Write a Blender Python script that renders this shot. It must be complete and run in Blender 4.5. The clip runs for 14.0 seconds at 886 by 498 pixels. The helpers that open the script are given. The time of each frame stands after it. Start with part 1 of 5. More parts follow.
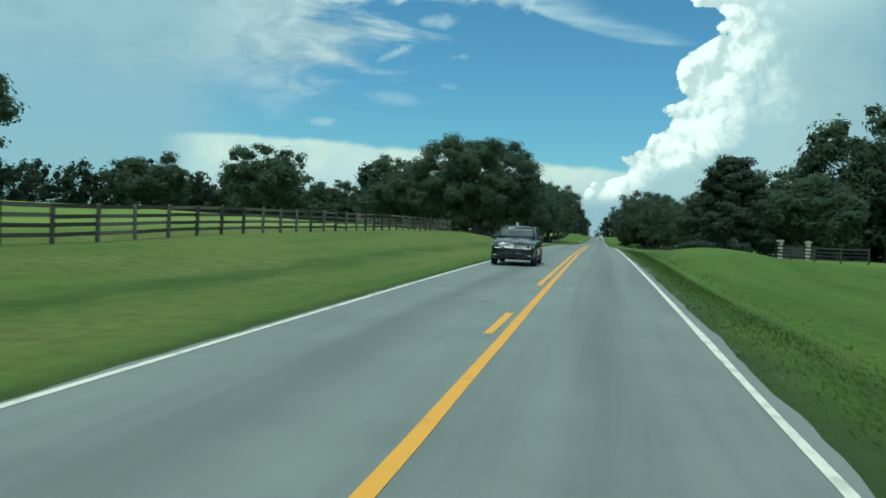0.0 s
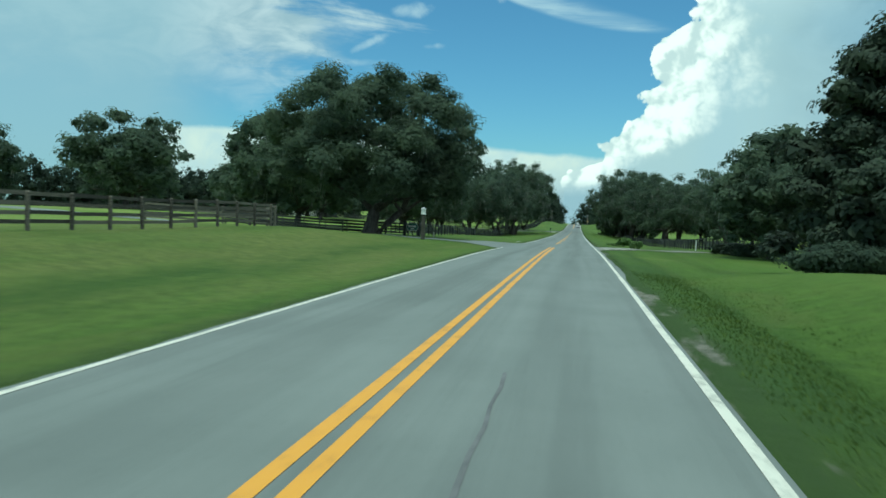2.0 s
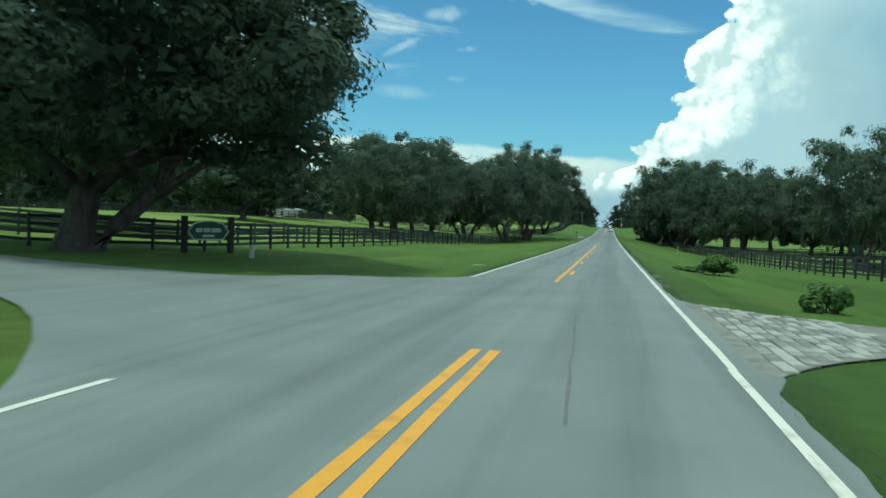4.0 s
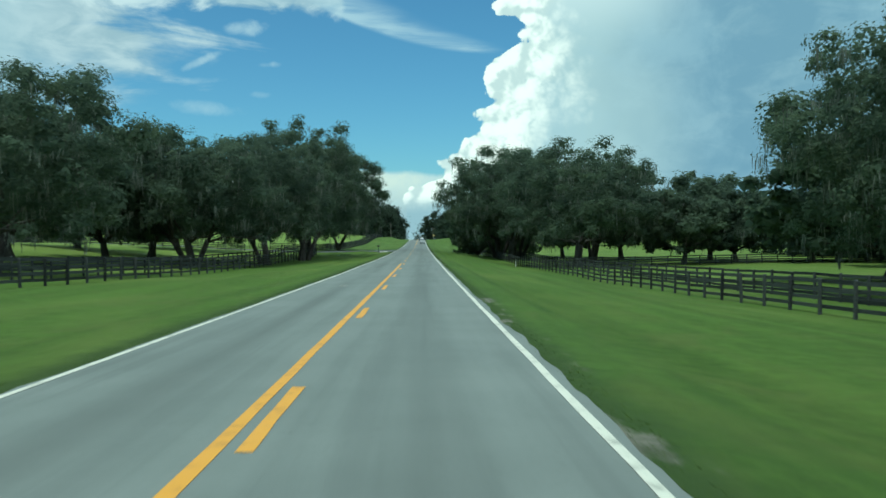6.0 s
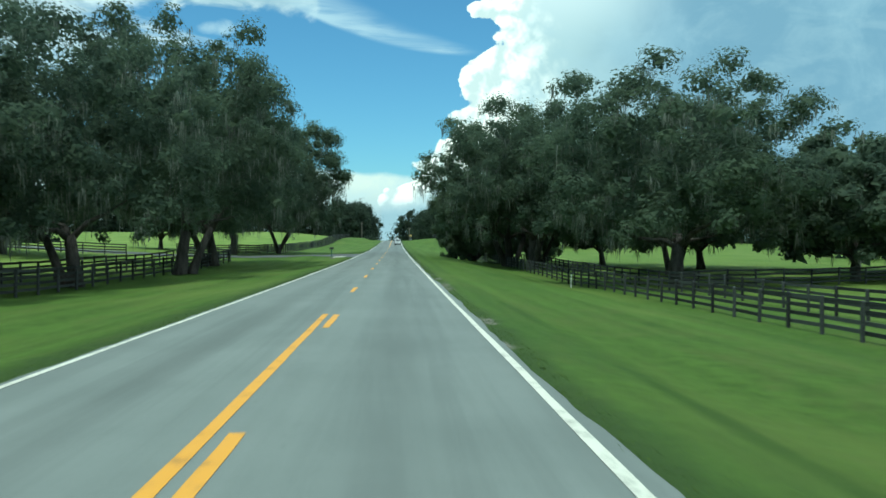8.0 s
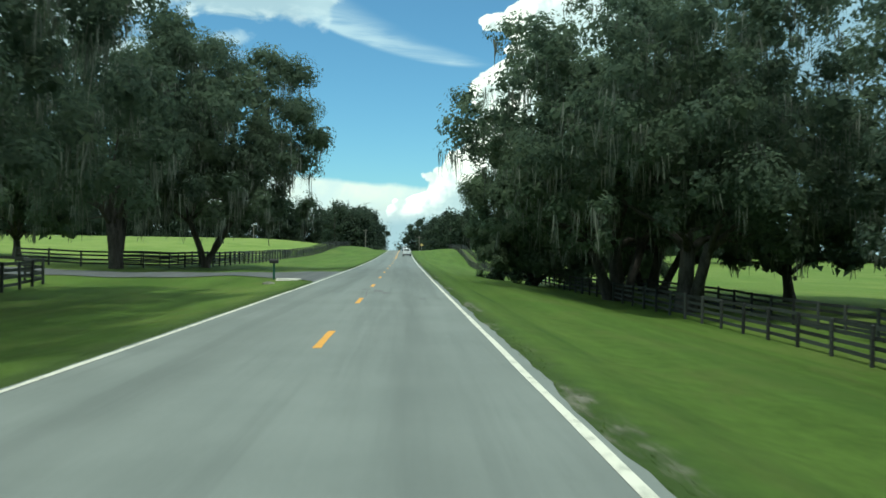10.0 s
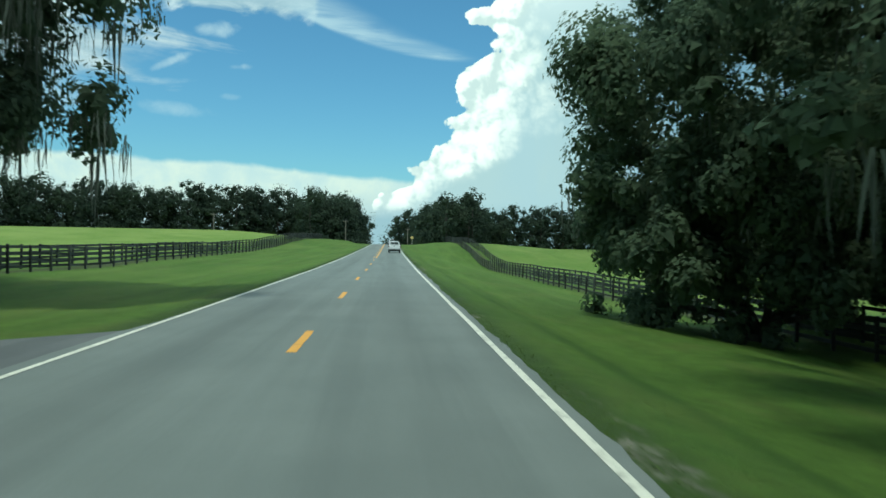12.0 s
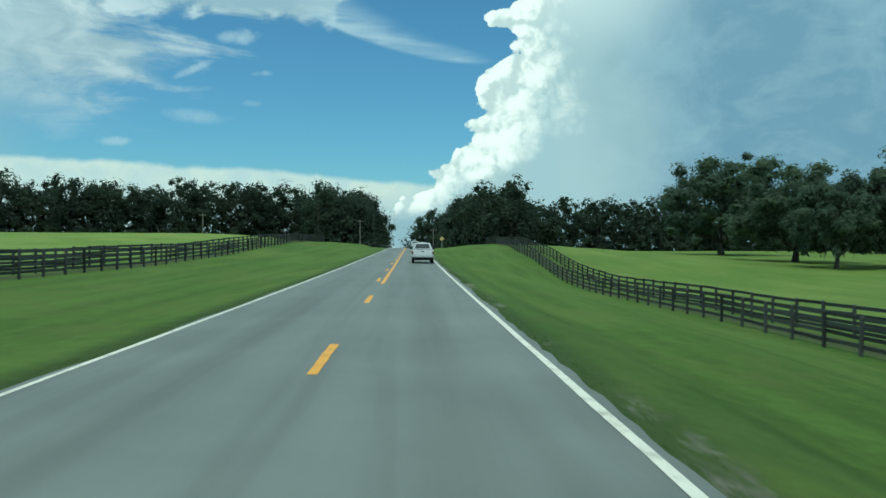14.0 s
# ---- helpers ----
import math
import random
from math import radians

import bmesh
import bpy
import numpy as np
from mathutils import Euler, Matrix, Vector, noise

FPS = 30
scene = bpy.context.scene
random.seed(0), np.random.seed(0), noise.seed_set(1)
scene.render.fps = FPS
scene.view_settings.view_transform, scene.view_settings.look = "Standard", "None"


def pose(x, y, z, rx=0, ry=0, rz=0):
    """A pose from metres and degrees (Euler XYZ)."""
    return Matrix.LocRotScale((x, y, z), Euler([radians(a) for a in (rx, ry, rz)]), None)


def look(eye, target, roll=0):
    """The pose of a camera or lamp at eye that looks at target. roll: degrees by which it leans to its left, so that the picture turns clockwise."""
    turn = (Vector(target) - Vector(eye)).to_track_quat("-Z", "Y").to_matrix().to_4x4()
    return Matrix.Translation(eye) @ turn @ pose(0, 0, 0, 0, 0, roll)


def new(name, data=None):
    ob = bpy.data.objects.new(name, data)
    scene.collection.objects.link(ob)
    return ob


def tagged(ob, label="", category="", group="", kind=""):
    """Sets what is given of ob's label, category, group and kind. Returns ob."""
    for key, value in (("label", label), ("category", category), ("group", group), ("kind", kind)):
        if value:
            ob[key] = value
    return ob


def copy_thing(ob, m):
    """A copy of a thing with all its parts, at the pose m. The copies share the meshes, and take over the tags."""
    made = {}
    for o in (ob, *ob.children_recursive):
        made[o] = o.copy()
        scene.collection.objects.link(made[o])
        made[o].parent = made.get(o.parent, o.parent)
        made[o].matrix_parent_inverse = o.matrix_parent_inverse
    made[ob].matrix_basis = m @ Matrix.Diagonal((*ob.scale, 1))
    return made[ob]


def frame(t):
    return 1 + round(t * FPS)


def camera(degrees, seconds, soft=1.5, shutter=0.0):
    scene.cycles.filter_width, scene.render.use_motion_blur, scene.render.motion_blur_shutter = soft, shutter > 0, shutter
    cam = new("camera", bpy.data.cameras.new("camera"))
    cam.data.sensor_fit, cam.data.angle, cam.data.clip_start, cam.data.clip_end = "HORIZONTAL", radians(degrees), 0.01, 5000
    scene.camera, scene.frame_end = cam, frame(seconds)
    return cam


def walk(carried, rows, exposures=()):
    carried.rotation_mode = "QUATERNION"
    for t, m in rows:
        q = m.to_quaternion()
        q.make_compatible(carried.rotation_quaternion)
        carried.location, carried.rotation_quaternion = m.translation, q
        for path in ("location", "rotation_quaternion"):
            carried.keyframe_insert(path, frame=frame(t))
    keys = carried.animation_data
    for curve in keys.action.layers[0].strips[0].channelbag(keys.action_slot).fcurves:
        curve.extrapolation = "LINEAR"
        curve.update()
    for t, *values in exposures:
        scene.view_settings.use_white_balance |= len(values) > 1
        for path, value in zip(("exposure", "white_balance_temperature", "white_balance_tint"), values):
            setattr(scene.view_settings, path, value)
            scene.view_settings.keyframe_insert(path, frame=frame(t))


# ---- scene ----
# A straight country road between horse farms: y runs along the road, x = 0 is its centre line.

# ---------------------------------------------------------------- camera
cam = camera(57.8, 14.0, soft=1.6, shutter=0.15)
PATH = (
    # seconds, x, y, z, yaw, pitch, roll
    (0.0, 1.47, 0.00, 1.72, 11.09, -1.43, -2.89),
    (0.5, 1.57, 12.61, 1.89, 11.25, -1.84, -3.06),
    (1.0, 1.68, 25.21, 2.03, 10.79, -2.54, -2.16),
    (1.5, 1.75, 37.82, 2.15, 9.48, -2.69, -1.63),
    (2.0, 1.80, 50.45, 2.23, 9.50, -2.10, -1.85),
    (4.5, 1.59, 113.65, 2.05, 11.96, -1.96, -1.98),
    (5.0, 1.59, 126.32, 1.92, 8.53, -1.95, -1.63),
    (5.5, 1.59, 139.06, 1.79, 2.77, -1.51, -0.64),
    (6.0, 1.60, 151.86, 1.69, -1.58, -0.66, 0.23),
    (6.5, 1.58, 164.49, 1.59, -3.11, -0.25, 0.37),
    (7.0, 1.58, 177.38, 1.51, -3.51, -0.51, -0.09),
    (7.5, 1.59, 190.28, 1.44, -3.45, -0.57, -0.01),
    (8.0, 1.56, 202.97, 1.37, -3.38, -0.54, 0.09),
    (10.5, 1.48, 266.86, 1.21, -2.76, 0.35, -1.00),
    (11.0, 1.52, 279.49, 1.22, -2.97, 0.19, -0.25),
    (11.5, 1.49, 292.01, 1.23, -3.36, -0.03, -0.46),
    (12.0, 1.47, 304.58, 1.24, -3.82, -0.12, -0.99),
    (12.5, 1.45, 317.20, 1.28, -4.09, 0.11, -1.37),
    (13.0, 1.43, 329.86, 1.33, -3.79, 0.42, -1.07),
    (13.5, 1.38, 342.70, 1.37, -2.95, 0.32, -1.07),
    (14.0, 1.32, 355.45, 1.42, -2.24, 0.06, -0.20),
)
walk(cam, [(t, pose(x, y, z, 90 + p, r, w)) for t, x, y, z, w, p, r in PATH], exposures=(
    (0.0, -0.03, 5760, -11.0), (2.0, 0.05, 5760, -11.0), (5.0, 0.12, 5760, -11.0), (6.0, 0.06, 5760, -11.0), (7.0, 0.2, 5760, -11.0), (8.0, 0.32, 5760, -11.0), (10.5, 0.45, 6350, -3.0), (11.0, 0.50, 6350, -2.0), (11.5, 0.25, 6100, -7.0),
    (12.0, 0.17, 5950, -9.0), (12.5, -0.15, 5760, -11.0), (13.0, -0.25, 5760, -11.0), (13.5, -0.15, 5760, -11.0), (14.0, -0.05, 5760, -11.0)))

# ---------------------------------------------------------------- world: sky and clouds
SUN_AZ, SUN_EL = -142.0, 70.0      # degrees right of the road's heading, and above the horizon


class Nodes:
    """Short-hand for building node trees."""

    def __init__(self, tree):
        self.tree = tree

    def add(self, kind):
        return self.tree.nodes.new(kind)

    def link(self, source, socket):
        if isinstance(source, (int, float, tuple)):
            socket.default_value = source
        else:
            self.tree.links.new(source, socket)

    def m(self, op, a, b=0.0, c=0.0):
        node = self.add("ShaderNodeMath")
        node.operation = op
        for value, socket in zip((a, b, c), node.inputs):
            self.link(value, socket)
        return node.outputs[0]

    def step(self, value, low, high, out_low=0.0, out_high=1.0):
        node = self.add("ShaderNodeMapRange")
        node.interpolation_type = "SMOOTHSTEP"
        for v, socket in zip((value, low, high, out_low, out_high), node.inputs):
            self.link(v, socket)
        return node.outputs[0]

    def noise(self, vector, scale, detail=4.0, rough=0.55, distortion=0.0):
        node = self.add("ShaderNodeTexNoise")
        self.link(vector, node.inputs["Vector"])
        for key, v in (("Scale", scale), ("Detail", detail), ("Roughness", rough), ("Distortion", distortion)):
            node.inputs[key].default_value = v
        return node.outputs["Fac"]

    def scaled(self, vector, sx, sy, sz):
        node = self.add("ShaderNodeVectorMath")
        node.operation = "MULTIPLY"
        self.link(vector, node.inputs[0])
        node.inputs[1].default_value = (sx, sy, sz)
        return node.outputs[0]

    def mix(self, fac, a, b):
        node = self.add("ShaderNodeMix")
        node.data_type = "RGBA"
        self.link(fac, node.inputs["Factor"])
        for v, socket in ((a, node.inputs[6]), (b, node.inputs[7])):
            self.link((*v, 1.0) if isinstance(v, tuple) else v, socket)
        return node.outputs[2]

    def curve(self, value, points, low, high):
        """A curve through points (value, result); results lie between low and high."""
        v0, v1 = points[0][0], points[-1][0]
        ramp = self.add("ShaderNodeValToRGB")
        self.link(self.m("DIVIDE", self.m("SUBTRACT", value, v0), v1 - v0), ramp.inputs[0])
        stops = ramp.color_ramp.elements
        while len(stops) < len(points):
            stops.new(0.5)
        for stop, (v, r) in zip(stops, points):
            stop.position = (v - v0) / (v1 - v0)
            g = (r - low) / (high - low)
            stop.color = (g, g, g, 1)
        bw = self.m("MULTIPLY_ADD", ramp.outputs[0], high - low, low)
        return bw


world = bpy.data.worlds.new("sky")
scene.world = world
world.use_nodes = True
W = Nodes(world.node_tree)
W.tree.nodes.clear()
way = W.add("ShaderNodeTexCoord").outputs["Generated"]
xyz = W.add("ShaderNodeSeparateXYZ")
W.link(way, xyz.inputs[0])
EL = W.m("MULTIPLY", W.m("ARCSINE", xyz.outputs[2]), 57.2958)
AZ = W.m("MULTIPLY", W.m("ARCTAN2", xyz.outputs[0], xyz.outputs[1]), 57.2958)
sky = W.add("ShaderNodeTexSky")
sky.sky_type, sky.sun_disc, sky.sun_elevation, sky.sun_rotation = "NISHITA", False, radians(SUN_EL), radians(SUN_AZ)
sky.air_density, sky.dust_density, sky.ozone_density = 1.0, 0.6, 2.0
clear = W.add("ShaderNodeVectorMath")
clear.operation = "MULTIPLY"
W.link(sky.outputs[0], clear.inputs[0])
clear.inputs[1].default_value = (0.63, 0.97, 1.05)
colour = clear.outputs[0]
K = 10.0          # cloud colours below are what the eye sees at strength 0.1


def tone(r, g, b):
    return (r * K, g * K, b * K)


big = W.noise(way, 3.0, 5.0, 0.55)
fine = W.noise(way, 26.0, 6.0, 0.6, 0.4)
puffs = W.noise(way, 9.0, 8.0, 0.6, 0.5)
streaks = W.noise(W.scaled(way, 3.0, 3.0, 26.0), 2.2, 5.0, 0.55, 0.6)



def sky_map(across, up, seed):
    """Noise laid out over bearing and height, stretched along the horizon."""
    node = W.add("ShaderNodeCombineXYZ")
    W.link(W.m("MULTIPLY", AZ, across), node.inputs[0])
    W.link(W.m("MULTIPLY", EL, up), node.inputs[1])
    node.inputs[2].default_value = seed
    return W.noise(node.outputs[0], 1.0, 6.0, 0.58, 0.5)


fingers = sky_map(0.07, 0.42, 3.0)
lumps = sky_map(0.28, 0.55, 8.3)
# high cloud overhead and behind, out of view, brightened as fill light
behind = W.step(W.m("ABSOLUTE", AZ), 45.0, 80.0)
high = W.m("MULTIPLY", W.m("MAXIMUM", W.step(EL, 17.0, 30.0), behind), W.step(big, 0.35, 0.65, 0.45, 0.95))
colour = W.mix(high, colour, W.mix(W.step(EL, 22.0, 40.0), tone(0.80, 0.88, 0.92), tone(1.28, 1.33, 1.34)))
# grey-white sheet to the left
edge = W.m("MULTIPLY_ADD", W.m("SUBTRACT", fingers, 0.5), 30.0, W.m("MULTIPLY_ADD", W.m("SUBTRACT", lumps, 0.5), 7.0, W.m("SUBTRACT", -17.0, AZ)))
floor_el = W.m("MULTIPLY_ADD", W.m("SUBTRACT", lumps, 0.5), 5.0, EL)
sheet = W.m("MULTIPLY", W.step(edge, -2.0, 5.0), W.step(floor_el, 6.5, 13.0))
colour = W.mix(W.m("MULTIPLY", sheet, 0.92), colour, W.mix(W.step(lumps, 0.34, 0.66), tone(0.40, 0.51, 0.56), tone(0.60, 0.68, 0.70)))
veil_left = W.m("MULTIPLY", W.step(AZ, -23.0, -31.0), W.step(EL, -2.0, 4.0))
colour = W.mix(W.m("MULTIPLY", veil_left, 0.8), colour, tone(0.34, 0.50, 0.57))
# second sheet across the top, with a torn lower edge
low_edge = W.curve(AZ, ((-30, 15.0), (-19, 15.2), (-16, 15.5), (-12, 15.2), (-8, 15.4), (-5.6, 15.6), (-4.9, 16.9), (-3, 18.2), (4, 19.6)), 0, 20)
torn = W.m("MULTIPLY_ADD", W.m("SUBTRACT", lumps, 0.5), 3.4, W.m("SUBTRACT", EL, low_edge))
band = W.m("MULTIPLY", W.step(torn, -0.2, 0.7), W.m("MULTIPLY", W.step(AZ, 1.0, -6.0), W.step(AZ, -60, -30)))
colour = W.mix(W.m("MULTIPLY", band, 0.82), colour, W.mix(W.step(lumps, 0.4, 0.64), tone(0.42, 0.54, 0.59), tone(0.70, 0.78, 0.79)))
# long feathered streak
bow = W.m("MULTIPLY_ADD", W.m("POWER", W.m("SUBTRACT", 5.8, AZ), 2.0), 0.0175, 13.15)
above = W.m("SUBTRACT", EL, bow)
feather = W.m("MULTIPLY", W.step(above, -0.25, 0.12), W.step(above, W.m("MULTIPLY_ADD", W.m("SUBTRACT", 6.5, AZ), 0.24, 0.35), 0.0))
feather = W.m("MULTIPLY", feather, W.m("MULTIPLY", W.step(AZ, 6.5, 3.0), W.step(AZ, -9.0, -5.5)))
feather = W.m("MULTIPLY", feather, W.step(streaks, 0.36, 0.62, 0.25, 0.8))
colour = W.mix(feather, colour, tone(0.52, 0.66, 0.72))
# small loose puffs
for az, el, wide, tall, tilt, alpha in ((-10.5, 12.05, 0.7, 0.20, 0.08, 0.6), (-19.8, 7.1, 1.1, 0.26, 0.05, 0.7), (-14.8, 9.0, 2.1, 0.40, -0.05, 0.4),
                                        (-15.0, 12.1, 1.2, 0.26, 0.45, 0.6), (-12.0, 14.4, 1.3, 0.42, 0.1, 0.7), (-15.2, 10.8, 1.3, 0.22, 0.1, 0.4),
                                        (-11.0, 10.0, 0.6, 0.2, 0.0, 0.3), (12.2, 4.6, 2.2, 0.6, 0.1, 0.6), (28.0, 4.9, 0.8, 0.35, 0.0, 0.6), (30.5, 6.6, 2.5, 1.2, 0.2, 0.45)):
    u = W.m("SUBTRACT", AZ, az)
    v = W.m("MULTIPLY_ADD", u, -tilt, W.m("SUBTRACT", EL, el))
    r = W.m("ADD", W.m("POWER", W.m("ABSOLUTE", W.m("DIVIDE", u, wide)), 2.0), W.m("POWER", W.m("ABSOLUTE", W.m("DIVIDE", v, tall)), 2.0))
    r = W.m("MULTIPLY_ADD", W.m("SUBTRACT", fine, 0.5), 6.5, r)
    colour = W.mix(W.m("MULTIPLY", W.step(r, 1.9, -1.4), alpha), colour, tone(0.58, 0.70, 0.74))
# pale bank of cloud low over the horizon
top = W.curve(AZ, ((-34, 4.9), (-29, 5.6), (-24, 5.9), (-14, 5.7), (-9, 5.5), (-3, 5.1), (2, 4.7), (8, 3.6), (40, 3.4)), 0, 10)
bank = W.m("MULTIPLY_ADD", W.m("SUBTRACT", puffs, 0.5), 1.3, W.m("SUBTRACT", top, EL))
bank = W.m("MULTIPLY", W.step(bank, -0.12, 0.35), W.step(AZ, -31.0, -27.5))
bank_tone = W.mix(W.step(EL, 1.2, 4.4), tone(0.34, 0.47, 0.53), tone(0.72, 0.79, 0.71))
colour = W.mix(bank, colour, W.mix(W.step(fine, 0.3, 0.7), bank_tone, tone(0.58, 0.70, 0.70)))
# the great cumulus tower, with its rain veil to the right
left = W.curve(EL, ((0, -1.5), (2.6, -1.4), (3.6, -0.9), (4.4, 1.2), (5.6, 1.3), (6.15, 2.2), (6.6, 3.3), (7.8, 4.3), (8.6, 4.2), (9.1, 4.1), (9.5, 5.0),
                    (11.0, 5.2), (12.6, 5.5), (13.2, 6.4), (13.8, 7.4), (14.9, 7.2), (15.6, 6.0), (16.3, 5.8), (17.5, 8.0), (22, 12.0), (40, 30.0)), -2, 30)


def billows(vector):
    """Heaped cloud relief: rounded swellings with sharp creases, at four sizes."""
    total = 0.0
    for scale, weight in ((13.0, 1.0), (31.0, 0.55), (66.0, 0.30), (140.0, 0.16)):
        swell = W.m("ABSOLUTE", W.m("MULTIPLY_ADD", W.noise(vector, scale, 0.0), 2.0, -1.0))
        total = W.m("MULTIPLY_ADD", swell, weight, total)
    return total


def offset(vector, x, y, z):
    node = W.add("ShaderNodeVectorMath")
    W.link(vector, node.inputs[0])
    node.inputs[1].default_value = (x, y, z)
    return node.outputs[0]


heap = billows(way)
slope = W.m("SUBTRACT", heap, billows(offset(way, -0.007, 0.0, 0.008)))
depth = W.m("ADD", W.m("SUBTRACT", AZ, left), W.m("MULTIPLY", W.m("SUBTRACT", heap, 0.42), 1.9))
tower = W.m("MULTIPLY", W.step(depth, -0.06, 0.14), W.step(EL, -2.0, 1.0))
right = W.curve(EL, ((0, 0.0), (3.5, 2.0), (5, 5.0), (7, 8.5), (9, 10.4), (11, 10.8), (13, 10.6), (14.5, 10.4), (16, 10.0), (19, 13.0), (40, 30.0)), -2, 30)
shade_edge = W.m("ADD", W.m("SUBTRACT", AZ, right), W.m("MULTIPLY", W.m("SUBTRACT", puffs, 0.5), 7.0))
shade_edge = W.m("ADD", shade_edge, W.m("MULTIPLY", W.m("SUBTRACT", heap, 0.45), -2.6))
lit = W.step(shade_edge, 1.4, -2.4)
white = W.mix(W.step(slope, -0.30, 0.14), tone(0.64, 0.73, 0.71), tone(1.05, 1.07, 0.98))
veil = W.mix(W.step(W.m("MULTIPLY_ADD", W.m("SUBTRACT", big, 0.5), 14.0, AZ), 10.0, 21.0), tone(0.47, 0.60, 0.62), tone(0.21, 0.35, 0.46))
veil = W.mix(W.step(puffs, 0.44, 0.66, 0.0, 0.35), veil, tone(0.42, 0.58, 0.66))
veil = W.mix(W.step(lumps, 0.44, 0.72, 0.0, 0.26), veil, tone(0.46, 0.60, 0.65))
veil = W.mix(W.m("MULTIPLY", W.step(EL, 13.0, 18.0), W.step(AZ, 22.0, 11.0)), veil, tone(0.66, 0.76, 0.77))
tower_tone = W.mix(W.step(EL, 1.8, 3.4), tone(0.36, 0.50, 0.56), W.mix(lit, veil, white))
tower = W.m("MULTIPLY", tower, W.step(AZ, 75.0, 45.0))
colour = W.mix(tower, colour, tower_tone)
background = W.add("ShaderNodeBackground")
W.link(colour, background.inputs[0])
background.inputs[1].default_value = 0.1
W.link(background.outputs[0], W.add("ShaderNodeOutputWorld").inputs[0])

sun = new("sun", bpy.data.lights.new("sun", "SUN"))
sun.data.energy, sun.data.angle, sun.data.color = 2.25, radians(5.0), (1.0, 0.95, 0.86)
a, e = radians(SUN_AZ), radians(SUN_EL)
sun.matrix_basis = look((0, 0, 0), (-math.sin(a) * math.cos(e), -math.cos(a) * math.cos(e), -math.sin(e)))


# ---------------------------------------------------------------- materials
def material(name, low, high, scale=4.0, rough=0.7, bump=0.0, metal=0.0, fine=6.0, spread=(0.32, 0.68), stretch=(1, 1, 1), random=0.0,
             translucent=0.0, island=0.0, coat=0.0, grain=0.35, spec=0.4):
    """A surface that varies between two colours at two scales, with fine relief."""
    mat = bpy.data.materials.new(name)
    mat.use_nodes = True
    n = Nodes(mat.node_tree)
    bsdf = n.tree.nodes["Principled BSDF"]
    pos = n.scaled(n.add("ShaderNodeTexCoord").outputs["Object"], *stretch)
    coarse = n.noise(pos, scale, 4.0, 0.6)
    small = n.noise(pos, scale * fine, 4.0, 0.6)
    f = n.m("ADD", n.m("MULTIPLY", coarse, 1 - grain), n.m("MULTIPLY", small, grain))
    if random:
        f = n.m("MULTIPLY_ADD", n.m("SUBTRACT", n.add("ShaderNodeObjectInfo").outputs["Random"], 0.5), random, f)
    if island:
        f = n.m("MULTIPLY_ADD", n.m("SUBTRACT", n.add("ShaderNodeNewGeometry").outputs["Random Per Island"], 0.5), island, f)
    fac = n.step(f, *spread)
    tint = n.mix(fac, low, high)
    n.link(tint, bsdf.inputs["Base Color"])
    n.link(n.m("MULTIPLY_ADD", small, 0.2, rough - 0.1), bsdf.inputs["Roughness"])
    bsdf.inputs["Metallic"].default_value = metal
    bsdf.inputs["Specular IOR Level"].default_value = spec
    bsdf.inputs["Coat Weight"].default_value = coat
    if bump:
        b = n.add("ShaderNodeBump")
        b.inputs["Strength"].default_value = 0.6
        b.inputs["Distance"].default_value = bump
        n.link(n.noise(pos, scale * fine * 2, 3.0, 0.6), b.inputs["Height"])
        n.link(b.outputs[0], bsdf.inputs["Normal"])
    if translucent:
        thin = n.add("ShaderNodeBsdfTranslucent")
        n.link(tint, thin.inputs[0])
        both = n.add("ShaderNodeMixShader")
        both.inputs[0].default_value = translucent
        n.link(bsdf.outputs[0], both.inputs[1])
        n.link(thin.outputs[0], both.inputs[2])
        n.link(both.outputs[0], n.tree.nodes["Material Output"].inputs[0])
    return mat


def plain(name, rgb, rough=0.5, metal=0.0, coat=0.0, emit=0.0):
    mat = bpy.data.materials.new(name)
    mat.use_nodes = True
    b = mat.node_tree.nodes["Principled BSDF"]
    b.inputs["Base Color"].default_value = (*rgb, 1)
    b.inputs["Roughness"].default_value, b.inputs["Metallic"].default_value, b.inputs["Coat Weight"].default_value = rough, metal, coat
    if emit:
        b.inputs["Emission Color"].default_value = (*rgb, 1)
        b.inputs["Emission Strength"].default_value = emit
    return mat


